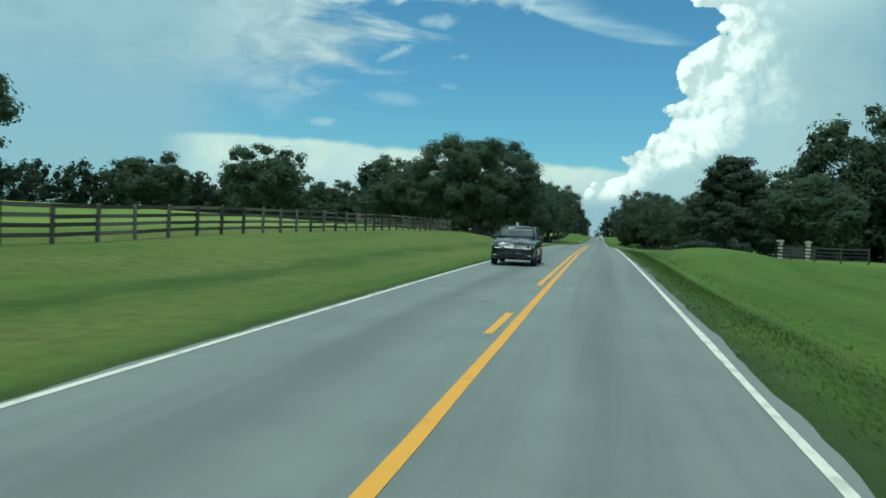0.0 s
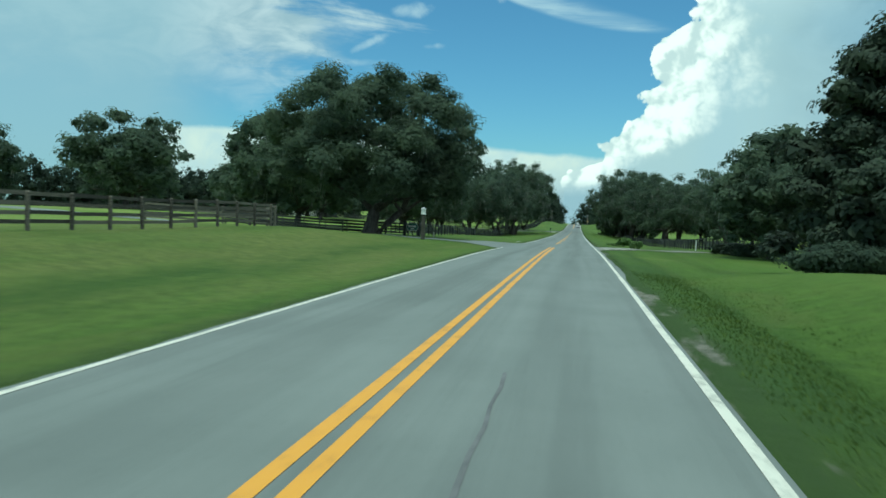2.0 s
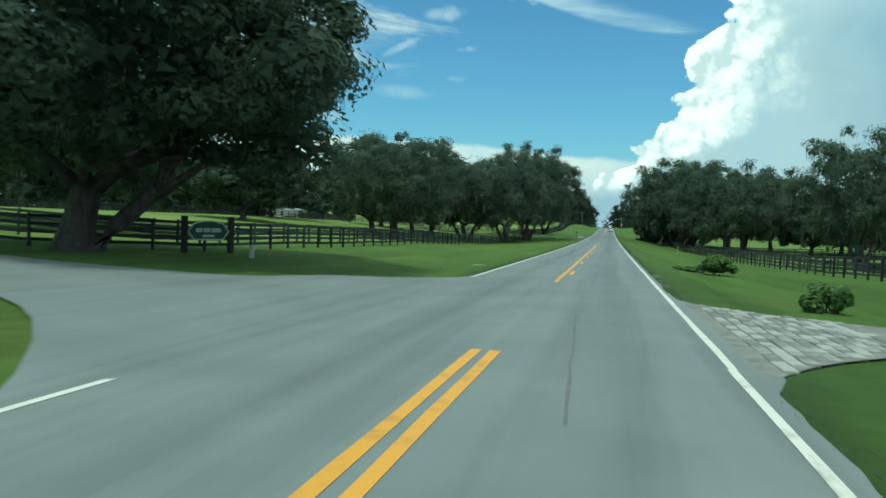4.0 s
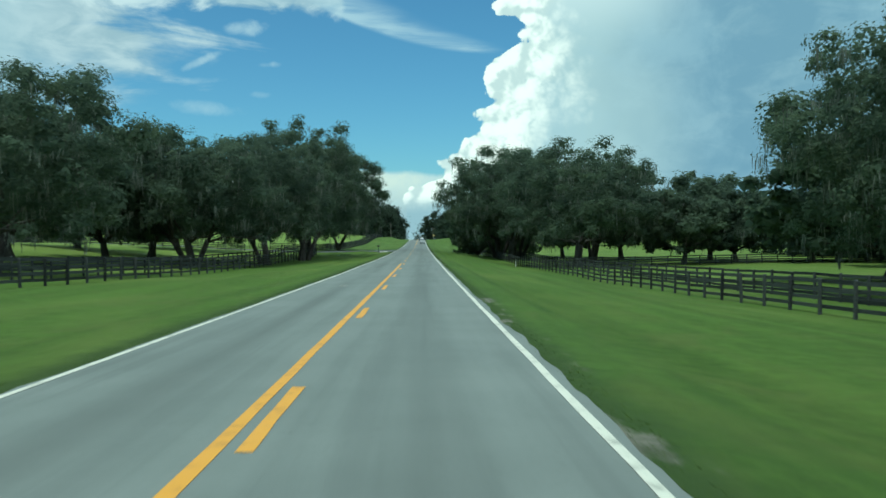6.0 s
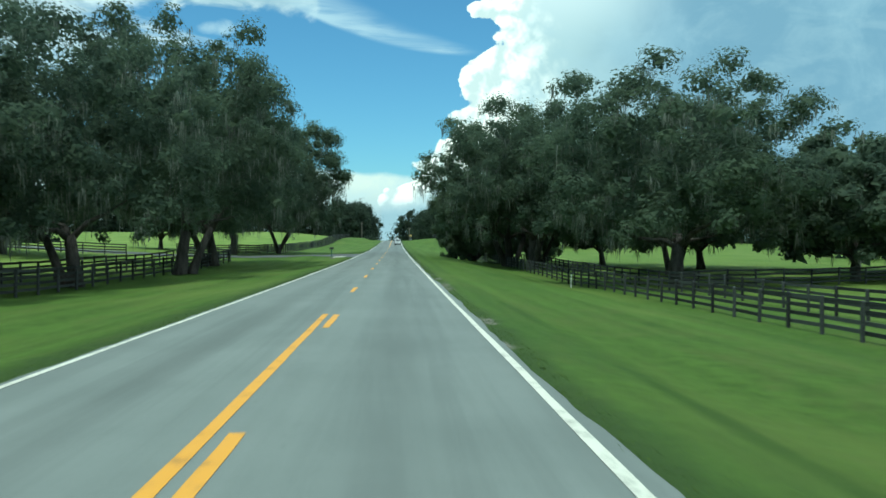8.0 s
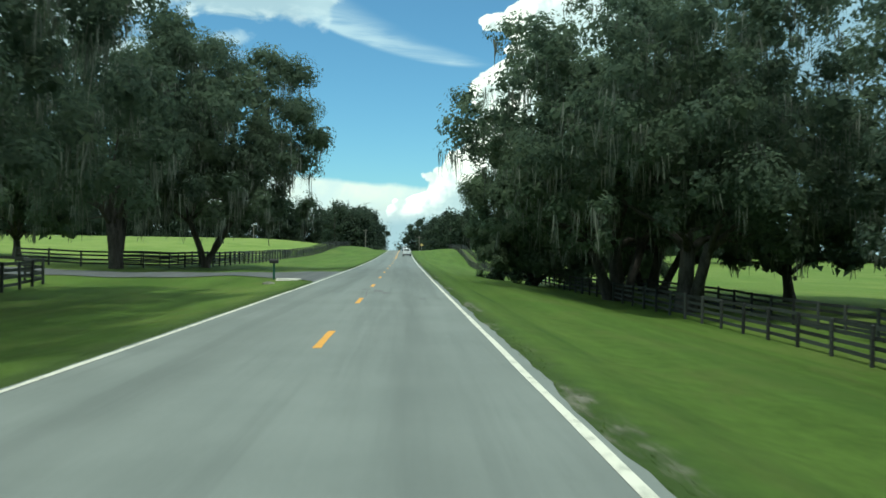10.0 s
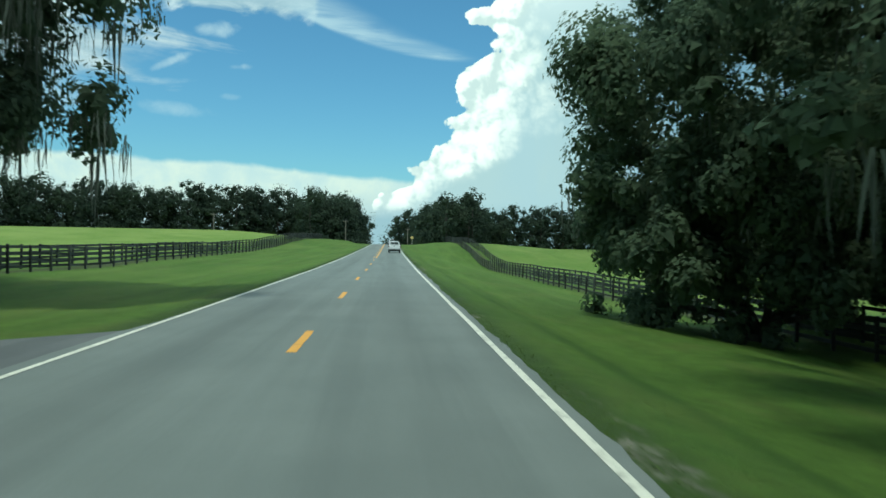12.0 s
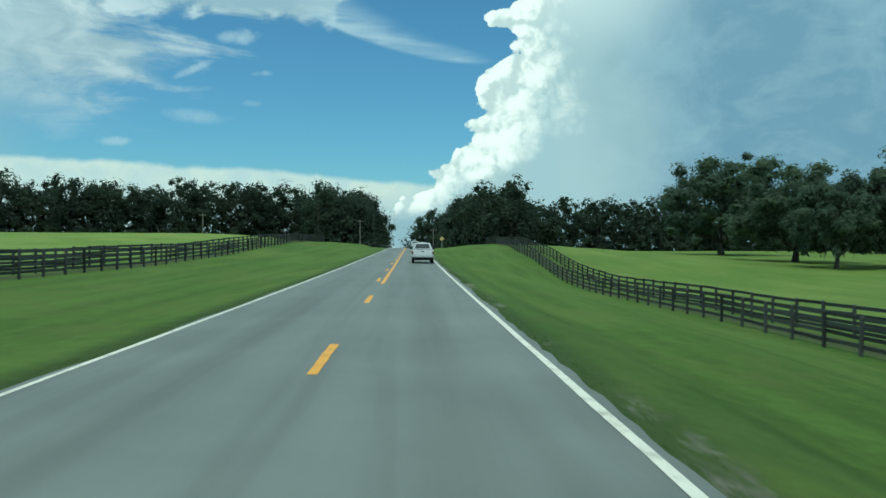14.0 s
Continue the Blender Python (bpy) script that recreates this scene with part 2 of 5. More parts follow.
def asphalt(name, low, high, streak):
    """Worn asphalt: fine chippings, broad patches and long wheel-track streaks."""
    mat = bpy.data.materials.new(name)
    mat.use_nodes = True
    n = Nodes(mat.node_tree)
    bsdf = n.tree.nodes["Principled BSDF"]
    pos = n.add("ShaderNodeTexCoord").outputs["Object"]
    chips = n.noise(pos, 60.0, 3.0, 0.7)
    patch = n.noise(pos, 0.35, 5.0, 0.6)
    tracks = n.noise(n.scaled(pos, 1.0, 0.03, 1.0), 1.5, 4.0, 0.6, 0.3)
    f = n.m("ADD", n.m("MULTIPLY", chips, 0.22), n.m("ADD", n.m("MULTIPLY", patch, 0.45), n.m("MULTIPLY", tracks, 0.33)))
    tint = n.mix(n.step(f, 0.34, 0.66), low, high)
    tint = n.mix(n.m("MULTIPLY", n.step(tracks, 0.50, 0.36), streak), tint, (0.055, 0.058, 0.06))
    xyz = n.add("ShaderNodeSeparateXYZ")
    n.link(pos, xyz.inputs[0])
    drift = n.noise(n.scaled(pos, 1.0, 0.06, 1.0), 0.8, 3.0, 0.5)
    middle = n.m("ABSOLUTE", n.m("SUBTRACT", n.m("MULTIPLY_ADD", drift, 0.9, n.m("ABSOLUTE", xyz.outputs[0])), 2.1))
    oil = n.m("MULTIPLY", n.step(middle, 0.75, 0.05), n.step(n.noise(n.scaled(pos, 1.0, 0.12, 1.0), 0.35, 4.0, 0.6), 0.35, 0.62, 0.12, 0.42))
    tint = n.mix(oil, tint, (0.075, 0.086, 0.078))
    relaid = n.step(n.m("MULTIPLY_ADD", patch, 30.0, xyz.outputs[1]), 296.0, 330.0, 0.0, 0.34)
    tint = n.mix(relaid, tint, n.mix(n.step(f, 0.34, 0.66), (0.080, 0.092, 0.088), (0.120, 0.135, 0.128)))
    speck = n.noise(pos, 9.0, 3.0, 0.7)
    tint = n.mix(n.step(speck, 0.60, 0.80, 0.0, 0.45), tint, (0.090, 0.100, 0.092))
    n.link(tint, bsdf.inputs["Base Color"])
    n.link(n.m("MULTIPLY_ADD", patch, 0.15, 0.66), bsdf.inputs["Roughness"])
    bsdf.inputs["Specular IOR Level"].default_value = 0.35
    b = n.add("ShaderNodeBump")
    b.inputs["Strength"].default_value, b.inputs["Distance"].default_value = 0.5, 0.006
    n.link(chips, b.inputs["Height"])
    n.link(b.outputs[0], bsdf.inputs["Normal"])
    return mat


def turf(name):
    """Mown roadside grass: blades, tufts, and broad paler and darker patches."""
    mat = bpy.data.materials.new(name)
    mat.use_nodes = True
    n = Nodes(mat.node_tree)
    bsdf = n.tree.nodes["Principled BSDF"]
    pos = n.add("ShaderNodeTexCoord").outputs["Object"]
    blades = n.noise(n.scaled(pos, 1.0, 0.6, 1.0), 22.0, 5.0, 0.7)
    tufts = n.noise(pos, 2.2, 5.0, 0.65)
    patch = n.noise(n.scaled(pos, 1.0, 0.35, 1.0), 0.16, 5.0, 0.6)
    mown = n.noise(n.scaled(pos, 1.0, 0.02, 1.0), 0.9, 3.0, 0.5)
    f = n.m("ADD", n.m("MULTIPLY", blades, 0.3), n.m("ADD", n.m("MULTIPLY", tufts, 0.35), n.m("MULTIPLY", mown, 0.35)))
    xyz = n.add("ShaderNodeSeparateXYZ")
    n.link(pos, xyz.inputs[0])
    px, py = xyz.outputs[0], xyz.outputs[1]
    drift = n.m("MULTIPLY_ADD", n.noise(n.scaled(pos, 0.6, 0.10, 1.0), 1.0, 4.0, 0.6), 2.4, -1.2)
    warped = n.m("ADD", px, drift)
    tint = n.mix(n.step(f, 0.34, 0.66), (0.047, 0.086, 0.013), (0.098, 0.170, 0.029))
    tint = n.mix(n.step(n.noise(n.scaled(pos, 1.0, 0.5, 1.0), 0.42, 6.0, 0.65, 0.8), 0.47, 0.68, 0.0, 0.6), tint, (0.098, 0.128, 0.032))
    tint = n.mix(n.step(patch, 0.48, 0.72, 0.0, 0.6), tint, (0.132, 0.178, 0.040))
    tint = n.mix(n.step(patch, 0.46, 0.28, 0.0, 0.5), tint, (0.052, 0.108, 0.017))
    # straw-coloured bank of the early stretch, with a darker green band along its foot
    early = n.step(py, 118.0, 92.0)
    bank = n.m("MULTIPLY", n.m("MULTIPLY", early, n.step(warped, -4.0, -5.5)), n.step(n.noise(n.scaled(pos, 1.0, 0.3, 1.0), 0.25, 5.0, 0.6), 0.34, 0.64, 0.15, 0.8))
    tint = n.mix(bank, tint, n.mix(n.step(tufts, 0.35, 0.65), (0.100, 0.124, 0.034), (0.160, 0.182, 0.050)))
    foot_band = n.m("MULTIPLY", early, n.step(n.m("ABSOLUTE", n.m("ADD", warped, 8.3)), 1.9, 0.2))
    tint = n.mix(n.m("MULTIPLY", foot_band, n.step(n.noise(n.scaled(pos, 1.0, 0.35, 1.0), 0.5, 5.0, 0.65), 0.32, 0.62, 0.1, 0.75)), tint, (0.036, 0.080, 0.012))
    # coarse blue-green strip beside the asphalt, ending in a thin dark line
    inner = n.m("MULTIPLY", n.step(py, 150.0, 90.0, 0.45, 1.0), n.m("MULTIPLY", n.step(px, 3.0, 3.6), n.step(n.m("MULTIPLY_ADD", drift, 0.6, n.m("MULTIPLY_ADD", tufts, 1.2, px)), 6.6, 5.2)))
    tint = n.mix(n.m("MULTIPLY", inner, n.step(n.noise(n.scaled(pos, 1.0, 0.4, 1.0), 0.6, 4.0, 0.6), 0.30, 0.65, 0.15, 0.85)), tint, (0.046, 0.088, 0.022))
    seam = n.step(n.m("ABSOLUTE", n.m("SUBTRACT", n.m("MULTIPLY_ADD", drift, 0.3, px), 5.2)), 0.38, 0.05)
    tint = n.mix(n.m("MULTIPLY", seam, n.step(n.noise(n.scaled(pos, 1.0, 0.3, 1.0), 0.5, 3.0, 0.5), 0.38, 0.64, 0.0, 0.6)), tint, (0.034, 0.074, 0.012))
    # dark weeds at the very edge of the asphalt
    edge = n.step(n.m("MULTIPLY_ADD", n.noise(pos, 1.3, 4.0, 0.7), -0.9, n.m("ABSOLUTE", px)), 3.85, 3.1)
    tint = n.mix(n.m("MULTIPLY", edge, 0.75), tint, (0.040, 0.068, 0.020))
    # broken sandy shoulder
    worn = n.step(n.noise(n.scaled(pos, 1.0, 0.25, 1.0), 0.8, 5.0, 0.65), 0.52, 0.62)
    shoulder = n.m("MULTIPLY", worn, n.step(n.m("MULTIPLY_ADD", n.noise(pos, 2.0, 4.0, 0.7), -0.7, px), 3.62, 3.38))
    tint = n.mix(n.m("MULTIPLY", n.m("MULTIPLY", shoulder, n.step(px, 0.0, 1.0)), 0.85), tint, n.mix(n.step(tufts, 0.4, 0.6), (0.13, 0.13, 0.10), (0.23, 0.22, 0.18)))
    # trodden lane between the double fences
    lane = n.m("MULTIPLY", n.step(n.m("ABSOLUTE", n.m("SUBTRACT", n.m("ABSOLUTE", px), 17.8)), 1.15, 0.5), n.step(py, 325.0, 340.0))
    tint = n.mix(n.m("MULTIPLY", lane, 0.75), tint, (0.052, 0.056, 0.030))
    # lush pasture behind the fences, colour lightened to stand for sunlight
    field = n.step(n.m("ABSOLUTE", px), 18.0, 26.0)
    tint = n.mix(n.m("MULTIPLY", field, n.step(px, -5.0, 5.0, 0.8, 0.4)), tint, n.mix(n.step(patch, 0.35, 0.65), (0.145, 0.220, 0.042), (0.210, 0.275, 0.068)))
    n.link(tint, bsdf.inputs["Base Color"])
    bsdf.inputs["Roughness"].default_value = 0.9
    bsdf.inputs["Specular IOR Level"].default_value = 0.15
    b = n.add("ShaderNodeBump")
    b.inputs["Strength"].default_value, b.inputs["Distance"].default_value = 0.9, 0.10
    n.link(n.m("ADD", n.m("MULTIPLY", blades, 0.5), tufts), b.inputs["Height"])
    n.link(b.outputs[0], bsdf.inputs["Normal"])
    return mat


ASPHALT = asphalt("weathered_asphalt", (0.142, 0.163, 0.149), (0.196, 0.220, 0.203), 0.10)
# asphalt with the oak's shade over the driveway put into its colour
ASPHALT_SHADED = asphalt("shade_darkened_asphalt", (0.07, 0.072, 0.074), (0.125, 0.128, 0.13), 0.3)
TAR = material("tar_patch", (0.085, 0.088, 0.088), (0.165, 0.17, 0.168), 6.0, 0.75, 0.004)
PAVER = material("worn_grey_brick", (0.17, 0.18, 0.155), (0.36, 0.36, 0.31), 4.0, 0.9, 0.006, random=0.6)
SAND = material("sandy_shoulder", (0.14, 0.145, 0.125), (0.26, 0.255, 0.22), 2.5, 0.95, 0.02)
WHITE_LINE = material("worn_white_road_paint", (0.30, 0.30, 0.25), (0.66, 0.65, 0.55), 3.0, 0.6, 0.003, spread=(0.30, 0.52))
YELLOW_LINE = material("worn_yellow_road_paint", (0.40, 0.195, 0.036), (0.68, 0.325, 0.034), 2.2, 0.6, 0.003, spread=(0.28, 0.5))
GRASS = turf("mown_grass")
BLADES = material("grass_blades", (0.042, 0.078, 0.014), (0.105, 0.155, 0.030), 1.2, 0.8, island=0.35, translucent=0.3, spec=0.2)
FENCE_BLACK = material("black_fence_paint", (0.013, 0.015, 0.015), (0.058, 0.065, 0.061), 5.0, 0.7, 0.004, random=0.35, stretch=(1, 1, 6))
FENCE_GREY = material("weathered_fence_wood", (0.045, 0.042, 0.034), (0.15, 0.14, 0.11), 5.0, 0.85, 0.006, random=0.5, stretch=(1, 1, 6))
BARK = material("oak_bark", (0.030, 0.027, 0.024), (0.11, 0.10, 0.088), 3.0, 0.95, 0.05, stretch=(1, 1, 0.3))
LEAF = material("oak_leaves", (0.084, 0.120, 0.090), (0.136, 0.182, 0.112), 0.22, 0.85, island=0.10, translucent=0.58, random=0.1, spec=0.08)
# oak leaf colour brightened to make up for light missing inside the dense crown
LEAF_LIFTED = material("lifted_oak_leaves", (0.092, 0.132, 0.092), (0.148, 0.198, 0.114), 0.25, 0.85, island=0.10, translucent=0.58, spec=0.08)
LEAF_DARK = material("dark_evergreen_leaves", (0.040, 0.054, 0.044), (0.066, 0.086, 0.056), 0.5, 0.85, island=0.15, translucent=0.2, random=0.1, spec=0.08)
LEAF_FAR = material("distant_leaves", (0.040, 0.058, 0.046), (0.064, 0.088, 0.056), 0.06, 0.85, island=0.08, translucent=0.45, spec=0.05)
BUSH = material("shrub_leaves", (0.075, 0.135, 0.040), (0.160, 0.260, 0.075), 1.5, 0.7, island=0.45, translucent=0.35, spec=0.3)
MOSS = material("hanging_moss", (0.125, 0.140, 0.116), (0.230, 0.246, 0.204), 1.2, 0.95, island=0.5, translucent=0.25, spec=0.1)
WALL_WHITE = material("white_wall_paint", (0.66, 0.66, 0.63), (0.80, 0.80, 0.78), 1.5, 0.7, 0.002)
ROOF_GREY = material("grey_roofing", (0.20, 0.21, 0.22), (0.36, 0.37, 0.38), 2.0, 0.6, 0.004)
CONCRETE = material("pale_concrete", (0.38, 0.37, 0.33), (0.62, 0.60, 0.55), 3.0, 0.9, 0.01)
CAR_WHITE = material("white_car_paint", (0.72, 0.73, 0.74), (0.80, 0.81, 0.82), 0.8, 0.28, coat=0.8)
CAR_BLACK = material("dark_blue_black_car_paint", (0.002, 0.006, 0.008), (0.004, 0.009, 0.012), 0.8, 0.20, coat=0.6)
RUBBER = material("tyre_rubber", (0.014, 0.014, 0.015), (0.032, 0.032, 0.033), 6.0, 0.85)
TRIM = plain("black_plastic_trim", (0.009, 0.010, 0.011), 0.65)
CHROME = plain("chrome", (0.50, 0.52, 0.53), 0.3, 0.85)
ALLOY = plain("grey_alloy", (0.22, 0.22, 0.23), 0.35, 0.9)
GLASS = plain("dark_tinted_glass", (0.030, 0.042, 0.042), 0.30, 0.0, 0.0)
LAMP_CLEAR = plain("clear_lamp", (0.42, 0.46, 0.47), 0.12, 0.3, 1.0)
LAMP_LIT = plain("lit_lamp", (1.0, 0.97, 0.9), 0.3, emit=1.0)
# pale green base colour stands in for the sky mirrored in the glass
WINDSCREEN = plain("sky_toned_windscreen", (0.105, 0.140, 0.128), 0.12, 0.0, 1.0)
SIGN_YELLOW = plain("faded_yellow_sign", (0.62, 0.45, 0.16), 0.6)
ROCK = material("weathered_rock", (0.07, 0.08, 0.055), (0.20, 0.20, 0.16), 5.0, 0.95, 0.03)
LAMP_RED = plain("red_lamp", (0.12, 0.015, 0.012), 0.2, coat=1.0)
GREEN_PAINT = plain("dark_green_paint", (0.012, 0.075, 0.05), 0.5)
WOOD_POLE = material("grey_pole_wood", (0.13, 0.12, 0.10), (0.27, 0.25, 0.22), 3.0, 0.9, 0.01, stretch=(1, 1, 0.2))

# ---------------------------------------------------------------- mesh helpers
def part(name, bm, mat, parent, label="", smooth=False):
    """Links a bmesh as one mesh object under a thing or part."""
    mesh = bpy.data.meshes.new(name)
    bm.to_mesh(mesh)
    bm.free()
    return part_mesh(name, mesh, mat, parent, label, smooth)


def part_mesh(name, mesh, mat, parent, label="", smooth=False):
    if mat and not mesh.materials:
        mesh.materials.append(mat)
    if smooth:
        mesh.shade_smooth()
    ob = new(name, mesh)
    ob.parent = parent
    if label:
        tagged(ob, label=label)
    return ob


def arrays_mesh(name, verts, faces):
    """A mesh from numpy arrays: verts (n, 3), faces (m, k), all with k corners."""
    mesh = bpy.data.meshes.new(name)
    k = faces.shape[1]
    mesh.vertices.add(len(verts))
    mesh.vertices.foreach_set("co", np.asarray(verts, dtype=np.float32).ravel())
    mesh.loops.add(faces.size)
    mesh.loops.foreach_set("vertex_index", np.asarray(faces, dtype=np.int32).ravel())
    mesh.polygons.add(len(faces))
    mesh.polygons.foreach_set("loop_start", np.arange(0, faces.size, k, dtype=np.int32))
    mesh.update(calc_edges=True)
    mesh.validate()
    return mesh


def box(bm, x0, x1, y0, y1, z0, z1, bevel=0.0, segments=2):
    made = bmesh.ops.create_cube(bm, size=1.0, matrix=Matrix.Translation(((x0 + x1) / 2, (y0 + y1) / 2, (z0 + z1) / 2)) @ Matrix.Diagonal((x1 - x0, y1 - y0, z1 - z0, 1)))
    if bevel:
        edges = list({e for v in made["verts"] for e in v.link_edges})
        bmesh.ops.bevel(bm, geom=edges, offset=bevel, segments=segments, profile=0.5, affect="EDGES")
    return bm


def tube(bm, points, radii, sides=8):
    """A tapered tube along points."""
    rings = []
    up = Vector((0.3, 0.2, 1)).normalized()
    for i, p in enumerate(points):
        ahead = (Vector(points[min(i + 1, len(points) - 1)]) - Vector(points[max(i - 1, 0)])).normalized()
        side = ahead.cross(up if abs(ahead.dot(up)) < 0.95 else Vector((1, 0, 0))).normalized()
        other = ahead.cross(side)
        rings.append([bm.verts.new(Vector(p) + radii[i] * (math.cos(k * math.tau / sides) * side + math.sin(k * math.tau / sides) * other)) for k in range(sides)])
    for r0, r1 in zip(rings, rings[1:]):
        for k in range(sides):
            bm.faces.new((r0[k], r0[(k + 1) % sides], r1[(k + 1) % sides], r1[k]))
    bm.faces.new(rings[0][::-1])
    bm.faces.new(rings[-1])
    return bm


def prism(bm, outline, y0, y1):
    """An outline of (x, z) points drawn out along y."""
    a = [bm.verts.new((x, y0, z)) for x, z in outline]
    b = [bm.verts.new((x, y1, z)) for x, z in outline]
    n = len(outline)
    for k in range(n):
        bm.faces.new((a[k], a[(k + 1) % n], b[(k + 1) % n], b[k]))
    bm.faces.new(a[::-1])
    bm.faces.new(b)
    bmesh.ops.recalc_face_normals(bm, faces=bm.faces)
    return bm


# ---------------------------------------------------------------- ground: heights along and across the road
def profile(rows, window=7):
    ys = np.arange(-700.0, 4800.0, 2.0)
    zs = np.interp(ys, [r[0] for r in rows], [r[1] for r in rows])
    zs = np.convolve(np.pad(zs, window, mode="edge"), np.hanning(2 * window + 1) / np.hanning(2 * window + 1).sum(), mode="valid")
    return lambda y: np.interp(y, ys, zs)


road_z = profile(((-200, -1.5), (-60, -0.7), (0, 0.0), (25, 0.31), (50, 0.51), (75, 0.57), (95, 0.55), (113, 0.37), (126, 0.22), (152, 0.0), (177, -0.18), (203, -0.33), (240, -0.45),
                  (270, -0.48), (300, -0.46), (330, -0.36), (355, -0.26), (380, -0.05), (405, 0.22), (430, 0.55), (450, 0.82), (470, 1.1), (490, 1.38), (510, 1.68), (528, 1.85),
                  (545, 1.8), (600, 1.0), (700, -1.5), (900, -3), (4000, -3)))
left_z = profile(((-200, -0.8), (-40, 0.1), (0, 0.4), (21, 0.5), (30, 0.78), (37, 0.95), (56, 1.25), (78, 1.42), (98, 1.55), (112, 1.0), (125, 0.55), (141, 0.35), (155, 0.1), (172, -0.05),
                  (190, -0.4), (204, -0.75), (222, -1.15), (250, -1.3), (275, -1.2), (300, -0.75), (325, -0.5), (343, -0.4), (357, -0.4), (375, -0.15), (393, 0.0), (402, 0.1), (419, 0.4),
                  (433, 0.75), (455, 1.7), (477, 2.4), (500, 2.8), (530, 3.0), (600, 3.2), (630, 3.3), (800, 1), (4000, 0)), 4)
right_z = profile(((-200, -1.0), (-40, 0.0), (0, 0.3), (40, 0.45), (70, 0.45), (90, 0.38), (112, 0.2), (130, 0.05), (150, -0.4), (171, -0.95), (200, -1.55), (217, -1.85), (232, -1.95), (250, -2.1),
                   (271, -2.3), (300, -2.1), (330, -2.0), (357, -2.2), (380, -2.1), (425, -2.1), (435, -1.7), (447, -0.7), (456, 0.3), (472, 1.3), (480, 2.0), (500, 2.5), (530, 2.6), (600, 1.5),
                   (700, 0), (4000, 0)), 3)
left_far_z = profile(((-200, 1.0), (0, 2.2), (100, 2.5), (200, 2.0), (250, 2.0), (300, 1.2), (350, 1.4), (400, 2.0), (450, 3.2), (500, 4.2), (560, 5.4), (620, 6.5), (800, 6), (4000, 4)), 12)
right_far_z = profile(((-200, 0), (0, 0.8), (90, 0.8), (150, -0.8), (200, -1.5), (250, -1.8), (350, -1.8), (400, -1.7), (450, -0.9), (500, 0.2), (560, 1.2), (650, 1.5), (4000, 1)), 12)


def ease(t):
    t = np.clip(t, 0, 1)
    return t * t * (3 - 2 * t)


def ground_z(x, y):
    """Height of the ground at x, y (numbers or arrays)."""
    x, y = np.asarray(x, dtype=float), np.asarray(y, dtype=float)
    a = np.abs(x)
    rz = road_z(y)
    fence = np.where(x < 0, left_z(y), right_z(y))
    far = np.where(x < 0, left_far_z(y), right_far_z(y))
    lane = np.exp(-((y - 118) / 14.0) ** 4) + np.exp(-((y - 312) / 13.0) ** 4) * (x < 0)
    mid = rz + 0.22 * (fence - rz) - 0.22 * (1 - np.clip(lane, 0, 1))
    z = rz - 0.066 + (mid - rz + 0.066) * ease((a - 3.85) / 2.9)
    z = np.where(a > 6.75, mid + (fence - mid) * ease((a - 6.75) / 9.75), z)
    z = np.where(a > 16.5, fence + (far - fence) * ease((a - 16.5) / 48.0), z)
    z = z + 0.95 * np.exp(-((x - 10.0) / 3.4) ** 2 - ((y - 62) / 19.0) ** 4)
    z = z - 0.22 * np.exp(-((x - 5.6) / 0.9) ** 2 - ((y - 45) / 32.0) ** 4)
    rough = 0.05 * np.sin(x * 0.9 + 1.3 * np.sin(y * 0.11)) * np.sin(y * 0.23 + x * 0.3)
    return z + rough * np.clip((a - 4.2) / 3, 0, 1)


def strip_mesh(name, x0, x1, y0, y1, lift, step=2.0, wobble=0.0, seed=1):
    """A sheet between x0 and x1 that follows the road's surface."""
    ys = np.arange(y0, y1 + 0.01, (y1 - y0) / max(1, round((y1 - y0) / step)))
    rng = np.random.default_rng(seed)
    w0, w1 = rng.normal(0, wobble, len(ys)), rng.normal(0, wobble, len(ys))
    z = road_z(ys) + lift
    camber = lambda v: -0.015 * np.abs(v)
    verts = np.concatenate([np.stack([x0 + w0, ys, z + camber(x0)], 1), np.stack([x1 + w1, ys, z + camber(x1)], 1)])
    n = len(ys)
    i = np.arange(n - 1)
    return arrays_mesh(name, verts, np.stack([i, i + n, i + n + 1, i + 1], 1))


# one sheet of ground out to the horizon
gx = np.concatenate([-np.geomspace(2500, 70, 18), np.linspace(-64, -22, 15), np.linspace(-20, -4.5, 22), [-4.1, -3.8, -3.55, -3.38, -3.2], [0], [3.2, 3.38, 3.6, 3.85, 4.1],
                     np.linspace(4.5, 20, 22), np.linspace(22, 64, 15), np.geomspace(70, 2500, 18)])
gy = np.concatenate([-np.geomspace(600, 24, 14), np.arange(-20, 560, 2.0), np.arange(560, 900, 10.0), np.geomspace(900, 4500, 14)])
X, Y = np.meshgrid(gx, gy)
Z = ground_z(X, Y) - np.where(np.abs(X) < 3.3, 0.08, 0.0)
i, j = np.meshgrid(np.arange(len(gy) - 1), np.arange(len(gx) - 1), indexing="ij")
q = (i * len(gx) + j).ravel()
mesh = arrays_mesh("ground", np.stack([X.ravel(), Y.ravel(), Z.ravel()], 1), np.stack([q, q + 1, q + 1 + len(gx), q + len(gx)], 1))
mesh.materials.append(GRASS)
mesh.shade_smooth()
tagged(new("ground", mesh), "mown green verges and paddocks of a horse farm", "grass", kind="structure")

# the road: two lanes with a ragged edge
ys = np.concatenate([np.arange(-60, 560, 0.5), np.arange(560, 1000, 10.0)])


def ragged(seed):
    r = np.random.default_rng(seed)
    slow = np.interp(ys, np.arange(-70, 1010, 3.0), r.normal(0, 0.05, 360))
    return slow + r.normal(0, 0.025, len(ys))


